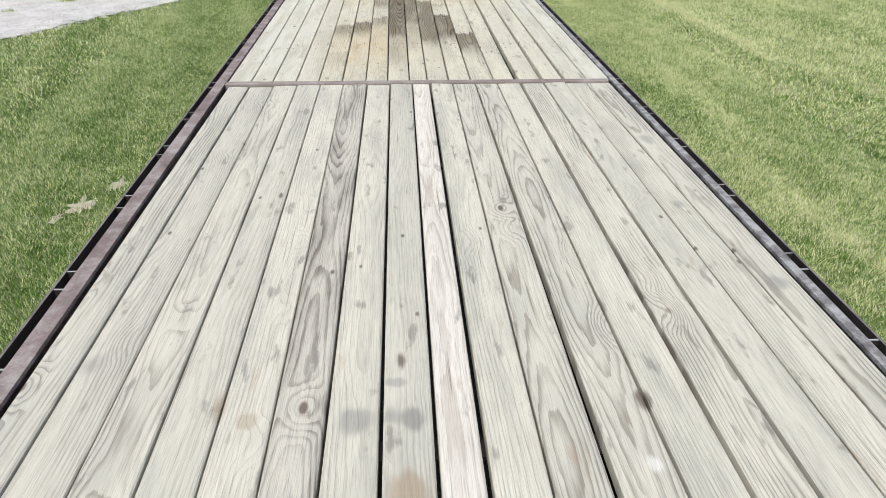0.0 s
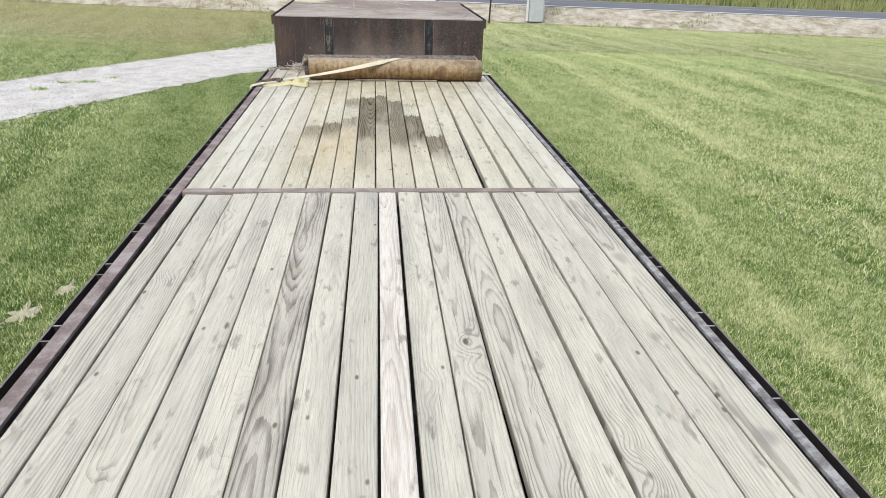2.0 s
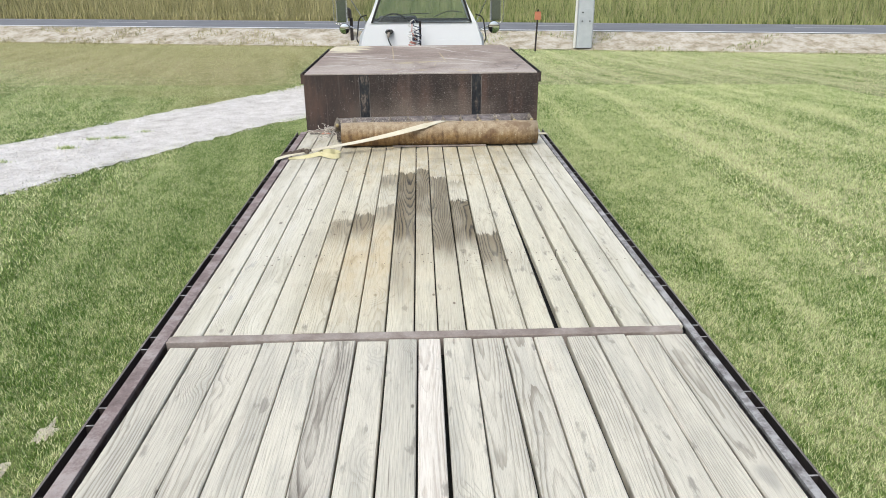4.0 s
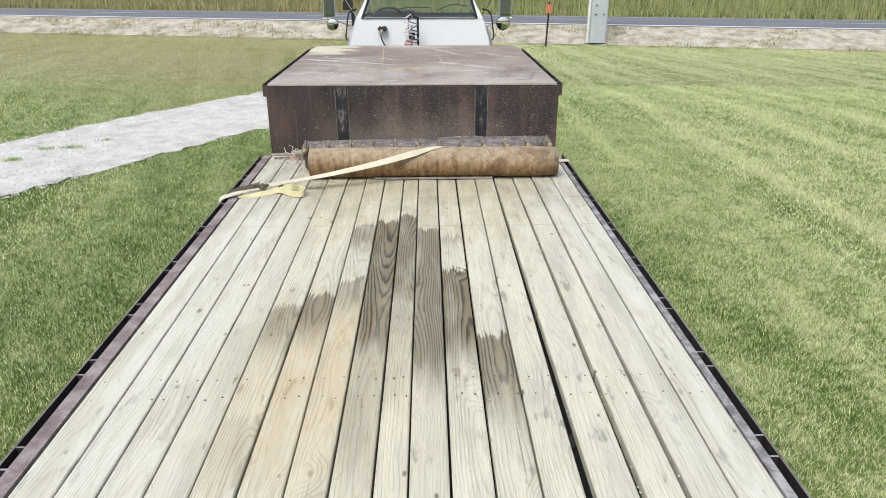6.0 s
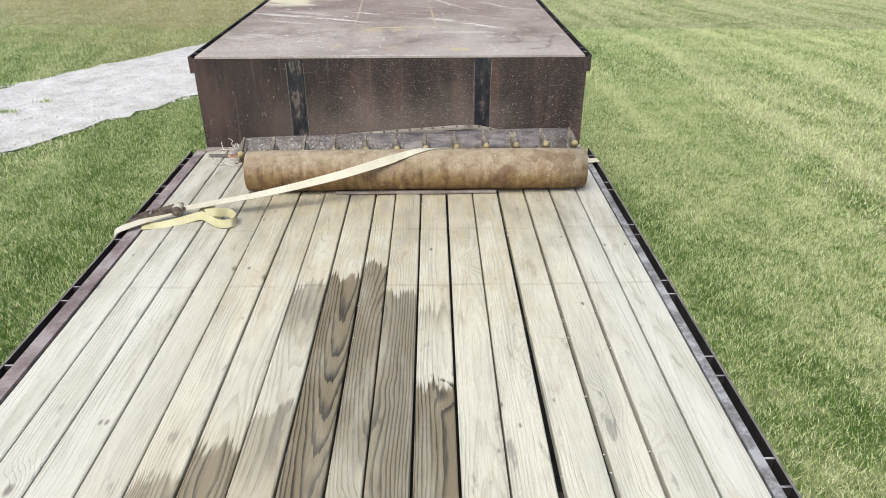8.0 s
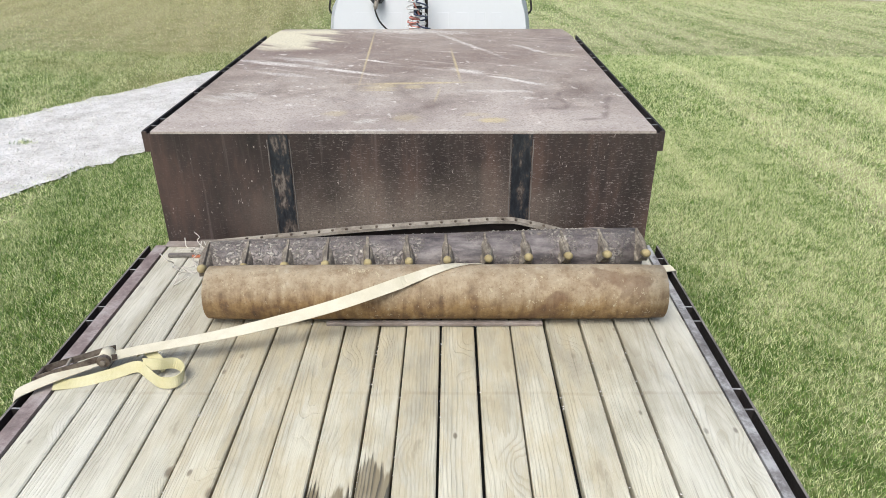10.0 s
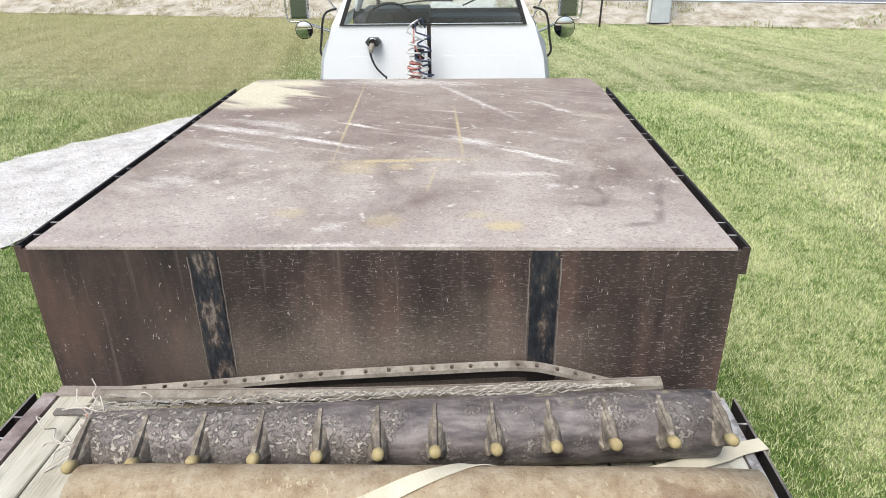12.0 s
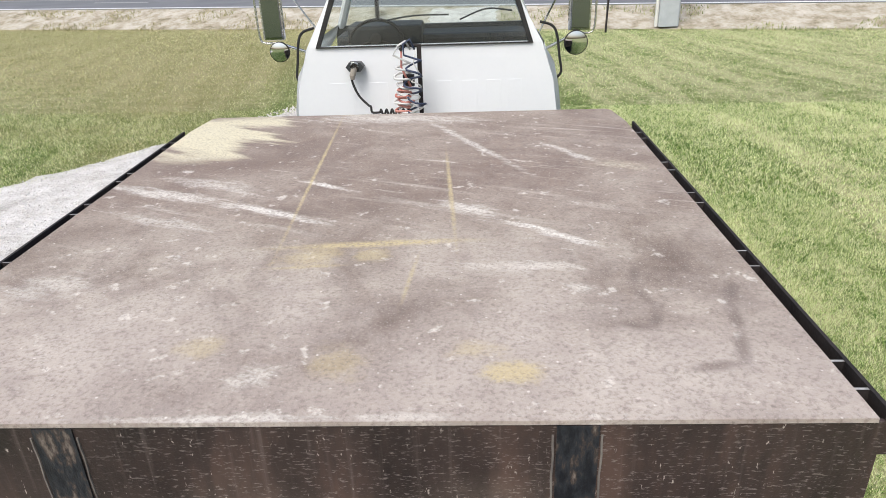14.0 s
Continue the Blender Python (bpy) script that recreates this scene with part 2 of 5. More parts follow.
FLANGE = plain("purple_grey_worn_steel", [(0.32, (0.125, 0.095, 0.09)), (0.47, (0.24, 0.19, 0.182)), (0.6, (0.38, 0.335, 0.32))], 7, 0.75, 0.2, 0.002)
FLANGE_BARE = plain("bare_scuffed_steel", [(0.32, (0.12, 0.105, 0.10)), (0.46, (0.24, 0.225, 0.22)), (0.58, (0.46, 0.45, 0.44))], 14, 0.6, 0.3, 0.002)
RAIL_EDGE = plain("grey_worn_edge", [(0.32, (0.09, 0.08, 0.075)), (0.6, (0.24, 0.22, 0.2))], 9, 0.7, 0.2, 0.001)
BLACK_STEEL = plain("black_painted_steel", [(0.35, (0.014, 0.012, 0.012)), (0.65, (0.04, 0.032, 0.03))], 8, 0.7, 0.1, 0.001)
CROSSBAR = plain("brown_grey_steel_bar", [(0.3, (0.17, 0.135, 0.115)), (0.5, (0.275, 0.235, 0.21)), (0.66, (0.38, 0.34, 0.31))], 7, 0.8, 0.1, 0.001)
def rusty_pipe():
    """Old steel pipe: pale tan towards its top, ochre and brown rust below, with scraped flecks."""
    m, nt, b = material("ochre_rusted_steel", 0.8, 0, 0.35)
    p = place(nt)
    a, c, f = noise_(nt, p, 3.2, 5, 0.6, 0.4), noise_(nt, p, 14, 6, 0.7), noise_(nt, p, 90, 3, 0.65)
    runs = noise_(nt, place(nt, (28, 5, 5)), 1.0, 5, 0.65, 0.3)
    rust = ramp(nt, math_(nt, "ADD", math_(nt, "MULTIPLY", c, 0.55), math_(nt, "MULTIPLY", runs, 0.45)),
                [(0.36, (0.075, 0.045, 0.028)), (0.46, (0.155, 0.09, 0.04)), (0.55, (0.25, 0.155, 0.06)), (0.66, (0.33, 0.24, 0.13))])
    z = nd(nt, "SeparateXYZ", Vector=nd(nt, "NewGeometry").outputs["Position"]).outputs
    # colour goes from rust to pale tan with height, unevenly
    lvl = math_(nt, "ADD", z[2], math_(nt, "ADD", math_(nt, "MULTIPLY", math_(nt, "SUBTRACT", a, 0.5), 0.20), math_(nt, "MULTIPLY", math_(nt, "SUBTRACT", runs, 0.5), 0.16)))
    upper = ramp(nt, c, [(0.35, (0.25, 0.185, 0.115)), (0.55, (0.36, 0.295, 0.205)), (0.7, (0.43, 0.375, 0.285))])
    col = mix(nt, step(nt, lvl, 1.04, 1.15, 0.08, 0.9), rust, upper)
    dark = noise_(nt, p, 5.0, 3, 0.5, 0.3)
    col = mix(nt, math_(nt, "MULTIPLY", step(nt, dark, 0.56, 0.62, 0, 0.55), step(nt, z[0], -0.1, 0.4, 0.1, 1.0)), col, (0.13, 0.075, 0.045))
    sc = noise_(nt, place(nt, (55, 30, 45)), 1.0, 4, 0.7)
    col = mix(nt, math_(nt, "MULTIPLY", step(nt, sc, 0.61, 0.66), step(nt, a, 0.42, 0.58, 0.1, 0.7)), col, (0.50, 0.44, 0.30))
    col = mix(nt, step(nt, f, 0.55, 0.7, 0, 0.4), col, (0.12, 0.07, 0.04))
    nt.links.new(col, b.inputs["Base Color"])
    relief(nt, b, math_(nt, "ADD", math_(nt, "MULTIPLY", c, 0.8), f), 0.004)
    return m


def muddy_roller():
    """Dark purple-grey steel with dried mud and chaff stuck to it in flakes."""
    m, nt, b = material("muddy_dark_steel", 0.55, 0.1, 0.5)
    p = place(nt)
    a, c = noise_(nt, p, 6, 5, 0.6), noise_(nt, p, 60, 5, 0.72)
    col = ramp(nt, noise_(nt, place(nt, (9, 30, 30)), 1.0, 5, 0.65), [(0.35, (0.065, 0.056, 0.057)), (0.5, (0.135, 0.115, 0.113)), (0.66, (0.23, 0.205, 0.195))])
    x = nd(nt, "SeparateXYZ", Vector=nd(nt, "NewGeometry").outputs["Position"]).outputs[0]
    lot = math_(nt, "ADD", a, step(nt, x, 0.4, -0.7, -0.06, 0.06))
    mud = math_(nt, "MULTIPLY", step(nt, c, 0.49, 0.58), step(nt, lot, 0.40, 0.6))
    col = mix(nt, math_(nt, "MULTIPLY", step(nt, lot, 0.4, 0.65), 0.4), col, (0.25, 0.21, 0.18))
    col = mix(nt, math_(nt, "MULTIPLY", mud, 0.72), col, (0.54, 0.495, 0.43))
    och = noise_(nt, p, 7.5, 2, 0.5)
    col = mix(nt, step(nt, och, 0.68, 0.72, 0, 0.7), col, (0.45, 0.39, 0.24))
    nt.links.new(col, b.inputs["Base Color"])
    nt.links.new(step(nt, mud, 0.0, 1.0, 0.5, 0.95), b.inputs["Roughness"])
    relief(nt, b, math_(nt, "ADD", math_(nt, "MULTIPLY", mud, 1.5), c), 0.004)
    return m


RUST_PIPE = rusty_pipe()
ROLLER_STEEL = muddy_roller()
TOOTH = plain("dusty_brown_tooth", [(0.35, (0.09, 0.075, 0.065)), (0.5, (0.17, 0.145, 0.115)), (0.65, (0.34, 0.3, 0.24))], 30, 0.85, 0, 0.002)
TIP = plain("ochre_tooth_tip", [(0.35, (0.27, 0.21, 0.10)), (0.65, (0.43, 0.36, 0.19))], 20, 0.8, 0, 0.002)
GALV = plain("dull_galvanised_steel", [(0.35, (0.15, 0.125, 0.1)), (0.65, (0.40, 0.37, 0.32))], 12, 0.7, 0.3, 0.001)
WIRE = plain("rusty_grey_wire", [(0.35, (0.42, 0.38, 0.34)), (0.65, (0.72, 0.69, 0.63))], 20, 0.7, 0.3, 0.0005)
WEBBING = plain("cream_webbing", [(0.3, (0.46, 0.42, 0.31)), (0.7, (0.63, 0.59, 0.48))], 9, 0.9, 0, 0.001, 300)
WEBBING_YELLOW = plain("faded_yellow_webbing", [(0.3, (0.46, 0.42, 0.22)), (0.7, (0.62, 0.58, 0.38))], 9, 0.9, 0, 0.001, 300)
RATCHET = plain("grimy_ratchet_steel", [(0.35, (0.07, 0.05, 0.04)), (0.65, (0.26, 0.22, 0.18))], 25, 0.5, 0.6, 0.001)
WHITE_PAINT = plain("white_truck_paint", [(0.3, (0.79, 0.81, 0.84)), (0.7, (0.83, 0.85, 0.88))], 2.0, 0.45, 0, 0.0002, 40, 0.5)
RUBBER = plain("black_rubber", [(0.35, (0.015, 0.015, 0.015)), (0.65, (0.035, 0.034, 0.033))], 15, 0.8, 0, 0.001)
PLASTIC = plain("dark_grey_plastic", [(0.35, (0.035, 0.038, 0.04)), (0.65, (0.06, 0.064, 0.067))], 15, 0.55, 0, 0.0005)
CHROME = plain("scratched_chrome", [(0.35, (0.55, 0.55, 0.55)), (0.65, (0.75, 0.75, 0.75))], 20, 0.22, 1.0, 0.0003)
RED_HOSE = plain("red_air_hose", [(0.35, (0.42, 0.14, 0.11)), (0.65, (0.58, 0.30, 0.26))], 25, 0.5, 0, 0.0003)
BLUE_HOSE = plain("dark_blue_air_hose", [(0.35, (0.02, 0.028, 0.06)), (0.65, (0.06, 0.075, 0.13))], 25, 0.5, 0, 0.0003)
PALE_HOSE = plain("pale_grey_air_hose", [(0.35, (0.5, 0.5, 0.49)), (0.65, (0.68, 0.68, 0.67))], 25, 0.5, 0, 0.0003)
SEAT = plain("brown_seat_cloth", [(0.35, (0.16, 0.11, 0.09)), (0.65, (0.26, 0.2, 0.17))], 15, 0.95, 0, 0.001)
POLE_GREY = plain("pale_grey_steel", [(0.3, (0.40, 0.43, 0.47)), (0.7, (0.52, 0.55, 0.58))], 3, 0.6, 0.1, 0.001)
PALE_TUBE = plain("off_white_conduit", [(0.3, (0.6, 0.6, 0.58)), (0.7, (0.75, 0.75, 0.73))], 3, 0.6, 0, 0.001)
ORANGE = plain("faded_orange_plastic", [(0.3, (0.42, 0.14, 0.08)), (0.7, (0.55, 0.22, 0.13))], 6, 0.6, 0, 0.001)
LINE_WHITE = plain("white_road_paint", [(0.3, (0.62, 0.62, 0.62)), (0.7, (0.8, 0.8, 0.8))], 2, 0.7, 0, 0.001)
LINE_PALE = plain("worn_road_paint", [(0.3, (0.35, 0.35, 0.34)), (0.7, (0.5, 0.5, 0.48))], 2, 0.7, 0, 0.001)
ASPHALT = plain("grey_asphalt", [(0.3, (0.13, 0.135, 0.15)), (0.7, (0.19, 0.195, 0.21))], 0.6, 0.9, 0, 0.004, 60)
GRAVEL = plain("white_crushed_limestone", [(0.32, (0.32, 0.30, 0.275)), (0.43, (0.475, 0.455, 0.435)), (0.54, (0.58, 0.56, 0.545)), (0.68, (0.68, 0.66, 0.645))], 3.4, 0.95, 0, 0.03, 22)
STONES = plain("pale_stones", [(0.3, (0.3, 0.28, 0.26)), (0.7, (0.78, 0.76, 0.74))], 40, 0.95, 0, 0.002)
VERGE = plain("sandy_roadside", [(0.34, (0.17, 0.15, 0.09)), (0.44, (0.32, 0.28, 0.21)), (0.54, (0.43, 0.395, 0.33)), (0.68, (0.54, 0.505, 0.45))], 1.8, 0.95, 0, 0.03, 9)
MIRROR = bpy.data.materials.new("mirror_glass")
MIRROR.use_nodes = True
MIRROR.node_tree.nodes["Principled BSDF"].inputs["Metallic"].default_value = 1.0
MIRROR.node_tree.nodes["Principled BSDF"].inputs["Base Color"].default_value = (0.30, 0.32, 0.34, 1)
MIRROR.node_tree.nodes["Principled BSDF"].inputs["Roughness"].default_value = 0.22
CONVEX = MIRROR.copy()
CONVEX.name = "convex_mirror_glass"
CONVEX.node_tree.nodes["Principled BSDF"].inputs["Roughness"].default_value = 0.03
CONVEX.node_tree.nodes["Principled BSDF"].inputs["Base Color"].default_value = (0.85, 0.87, 0.88, 1)
GLASS = glass_material("cab_glass")


def box_rear_paint():
    """Dark brown painted steel, flecked, with dust thrown up low on the middle."""
    m, nt, b = material("dark_brown_painted_steel", 0.5, 0.0, 0.5)
    p = place(nt)
    world_p = nd(nt, "NewGeometry").outputs["Position"]
    a = noise_(nt, place(nt, (2.6, 2, 0.7)), 2.2, 6, 0.65)
    f = noise_(nt, p, 130, 3, 0.6)
    col = ramp(nt, a, [(0.3, (0.013, 0.011, 0.011)), (0.5, (0.04, 0.027, 0.024)), (0.66, (0.085, 0.052, 0.041))])
    runs = noise_(nt, place(nt, (45, 45, 1.6)), 1.0, 4, 0.6)
    col = mix(nt, step(nt, runs, 0.55, 0.8, 0, 0.3), col, (0.22, 0.18, 0.16))
    sep = nd(nt, "SeparateXYZ", Vector=world_p).outputs
    low = math_(nt, "ADD", sep[2], math_(nt, "MULTIPLY", noise_(nt, p, 2.4, 4), -0.5))
    wide = math_(nt, "MULTIPLY", step(nt, sep[0], -1.0, -0.25), step(nt, sep[0], 1.0, 0.45))
    dust = math_(nt, "MULTIPLY", math_(nt, "MULTIPLY", step(nt, low, 1.12, 0.78), wide), step(nt, f, 0.25, 0.6, 0.45, 1.0))
    col = mix(nt, math_(nt, "MULTIPLY", dust, 0.65), col, (0.25, 0.205, 0.165))
    da = noise_(nt, place(nt, (55, 55, 240)), 1.0, 3, 0.65)
    dash = math_(nt, "MULTIPLY", step(nt, da, 0.58, 0.67), step(nt, sep[0], -0.75, -0.2, 0.15, 1.0))
    col = mix(nt, math_(nt, "MULTIPLY", dash, step(nt, sep[2], 1.5, 1.1, 0.4, 0.75)), col, (0.33, 0.29, 0.265))
    fl = noise_(nt, place(nt, (95, 95, 38)), 1.0, 3, 0.6)
    pick = noise_(nt, p, 4, 3)
    fleck = math_(nt, "MULTIPLY", step(nt, fl, 0.665, 0.73), step(nt, pick, 0.36, 0.6, 0.15, 1.0))
    col = mix(nt, math_(nt, "MULTIPLY", fleck, 0.8), col, (0.5, 0.45, 0.4))
    nt.links.new(col, b.inputs["Base Color"])
    nt.links.new(step(nt, a, 0.3, 0.7, 0.42, 0.72), b.inputs["Roughness"])
    relief(nt, b, math_(nt, "ADD", f, a), 0.0015)
    return m


def box_top_paint():
    """Dusty brown steel plate with pale scrapes running slantwise, chalky blotches and yellow marks."""
    m, nt, b = material("dusty_brown_steel_plate", 0.7, 0.0, 0.35)
    p = place(nt)
    world_p = nd(nt, "NewGeometry").outputs["Position"]
    a = noise_(nt, p, 1.5, 6, 0.6, 0.6)
    f = noise_(nt, p, 95, 4, 0.75)
    mid = noise_(nt, p, 7, 6, 0.75)
    col = ramp(nt, math_(nt, "ADD", math_(nt, "MULTIPLY", a, 0.6), math_(nt, "MULTIPLY", mid, 0.4)),
               [(0.35, (0.15, 0.11, 0.09)), (0.46, (0.265, 0.217, 0.183)), (0.56, (0.41, 0.36, 0.31)), (0.68, (0.57, 0.53, 0.465))])
    sep = nd(nt, "SeparateXYZ", Vector=world_p).outputs
    # paler towards the rear edge, where dust has settled
    rear = step(nt, math_(nt, "ADD", sep[1], math_(nt, "MULTIPLY", a, -1.6)), 9.4, 8.4)
    col = mix(nt, math_(nt, "MULTIPLY", rear, 0.55), col, (0.46, 0.40, 0.37))
    brown = step(nt, math_(nt, "MULTIPLY_ADD", a, 1.4, sep[1]), 10.5, 11.3, 0, 0.42)
    col = mix(nt, brown, col, (0.215, 0.155, 0.13))
    # slanting scrapes
    sc = noise_(nt, place(nt, (0.85, 9.0, 1), (0, 0, radians(25))), 1.1, 5, 0.62, 0.2)
    gate = noise_(nt, p, 0.9, 2)
    scr = math_(nt, "MULTIPLY", step(nt, sc, 0.545, 0.66), step(nt, gate, 0.40, 0.54))
    front = step(nt, sep[1], 9.7, 10.5)
    side = step(nt, sep[0], 1.0, -0.9, 0.45, 1.0)
    col = mix(nt, math_(nt, "MULTIPLY", math_(nt, "MULTIPLY", scr, front), math_(nt, "MULTIPLY", side, 0.4)), col, (0.74, 0.70, 0.63))
    thin = noise_(nt, place(nt, (1.0, 26.0, 1), (0, 0, radians(22))), 1.3, 4, 0.6, 0.3)
    col = mix(nt, math_(nt, "MULTIPLY", math_(nt, "MULTIPLY", step(nt, thin, 0.62, 0.70), front), 0.4), col, (0.7, 0.66, 0.6))
    # chalky spots
    ch = noise_(nt, p, 16, 4, 0.6)
    col = mix(nt, step(nt, ch, 0.61, 0.72, 0, 0.75), col, (0.66, 0.62, 0.57))
    gr = noise_(nt, p, 38, 3, 0.7)
    col = mix(nt, step(nt, gr, 0.52, 0.7, 0, 0.35), col, (0.14, 0.105, 0.09))
    sp = nd(nt, "TexVoronoi", Vector=p, Scale=22).outputs["Distance"]
    col = mix(nt, math_(nt, "MULTIPLY", step(nt, sp, 0.10, 0.05), 0.7), col, (0.7, 0.66, 0.62))
    # cream patch at the front corner
    cx = math_(nt, "ADD", math_(nt, "MULTIPLY", math_(nt, "ADD", sep[0], 1.0), 2.6), math_(nt, "MULTIPLY", math_(nt, "SUBTRACT", noise_(nt, place(nt, (0.85, 5.0, 1), (0, 0, radians(25))), 1.6, 4, 0.6), 0.5), 2.6))
    cy = math_(nt, "MULTIPLY", math_(nt, "SUBTRACT", sep[1], 11.5), 1.9)
    rr = math_(nt, "ADD", math_(nt, "MULTIPLY", cx, cx), math_(nt, "MULTIPLY", cy, cy))
    col = mix(nt, step(nt, rr, 0.95, 0.3, 0, 0.92), col, (0.66, 0.61, 0.45))
    # faded yellow patches
    yel = (0.52, 0.43, 0.24)
    for x, y, ax, ay, k in ((-0.155, 9.985, 0.1, 0.09, 0.5), (0.025, 10.0, 0.06, 0.05, 0.5), (0.02, 9.365, 0.08, 0.08, 0.36), (0.455, 9.335, 0.085, 0.045, 0.75), (-0.34, 9.45, 0.07, 0.06, 0.4), (0.37, 9.43, 0.09, 0.05, 0.4)):
        col = mix(nt, step(nt, oval(nt, world_p, x, y, 1.533, ax, ay, 0.1, mid, 3.4), 1.2, 0.3, 0, k), col, yel)

    def stroke(x0, y0, x1, y1, width, rough):
        """How much a straight, tapering mark covers each point; it frays by noise."""
        dx, dy = x1 - x0, y1 - y0
        d = oval(nt, world_p, (x0 + x1) / 2, (y0 + y1) / 2, 1.533, 0.62 * math.hypot(dx, dy), width, math.atan2(dy, dx), fray, rough)
        return step(nt, d, 1.2, 0.1)

    fray = noise_(nt, place(nt, (4.0, 16.0, 1), (0, 0, radians(24))), 1.6, 5, 0.7)
    gritty = step(nt, noise_(nt, p, 60, 4, 0.7), 0.36, 0.56, 0.35, 1.0)
    white, cream = (0.74, 0.71, 0.66), (0.60, 0.54, 0.42)
    for x0, y0, x1, y1, width, k, tone in ((-1.16, 10.72, -0.61, 10.5, 0.045, 0.75, white), (-0.65, 10.52, -0.19, 10.29, 0.028, 0.9, white), (-0.95, 10.82, -0.5, 10.6, 0.05, 0.5, white), (-0.37, 10.76, -0.13, 10.62, 0.014, 0.9, white),
                                           (0.27, 10.46, 0.47, 10.29, 0.045, 0.7, white), (0.44, 10.31, 0.78, 10.04, 0.022, 0.95, white), (0.38, 9.9, 0.68, 9.89, 0.03, 0.5, white), (0.72, 11.26, 0.94, 10.92, 0.022, 0.6, white), (0.9, 10.93, 1.14, 10.85, 0.05, 0.55, cream),
                                           (0.18, 11.66, 0.56, 10.91, 0.022, 0.6, white), (-1.08, 9.74, -0.8, 9.88, 0.07, 0.45, white), (-0.45, 9.16, 0.02, 9.163, 0.016, 0.6, white), (0.1, 9.165, 0.3, 9.165, 0.014, 0.4, white), (-0.45, 11.84, 0.35, 11.76, 0.09, 0.6, white),
                                           (-0.95, 10.38, -0.6, 10.22, 0.04, 0.45, white), (-0.22, 9.3, -0.1, 9.34, 0.04, 0.6, white), (0.62, 9.75, 0.72, 9.73, 0.03, 0.6, white)):
        col = mix(nt, math_(nt, "MULTIPLY", stroke(x0, y0, x1, y1, width * 1.3, 3.0), math_(nt, "MULTIPLY", gritty, k)), col, tone)
    for x0, y0, x1, y1, width, k in ((-0.365, 11.85, -0.29, 10.08, 0.010, 0.9), (0.255, 11.1, 0.31, 10.1, 0.012, 0.9), (-0.28, 10.06, 0.34, 10.1, 0.03, 1.0), (-0.3, 9.9, -0.06, 9.92, 0.014, 0.6), (0.19, 9.99, 0.16, 9.67, 0.010, 0.6)):
        col = mix(nt, math_(nt, "MULTIPLY", stroke(x0, y0, x1, y1, width, 0.8), math_(nt, "MULTIPLY", gritty, k)), col, yel)
    # dried water marks
    for x0, y0, x1, y1 in ((0.87, 9.9, 0.83, 9.74), (0.83, 9.74, 0.87, 9.62), (0.87, 9.62, 0.83, 9.51), (0.83, 9.51, 0.75, 9.55), (1.13, 9.8, 1.07, 9.62), (1.07, 9.62, 1.05, 9.5), (1.05, 9.5, 1.01, 9.36), (1.01, 9.36, 0.87, 9.33)):
        col = mix(nt, math_(nt, "MULTIPLY", stroke(x0, y0, x1, y1, 0.026, 1.0), 0.75), col, (0.17, 0.135, 0.12))
    col = mix(nt, step(nt, f, 0.48, 0.66, 0, 0.55), col, (0.13, 0.10, 0.085))
    g2 = noise_(nt, p, 190, 2, 0.6)
    col = mix(nt, step(nt, g2, 0.55, 0.7, 0, 0.45), col, (0.55, 0.5, 0.46))
    nt.links.new(col, b.inputs["Base Color"])
    nt.links.new(step(nt, mid, 0.3, 0.7, 0.55, 0.85), b.inputs["Roughness"])
    relief(nt, b, math_(nt, "ADD", f, mid), 0.002)
    return m


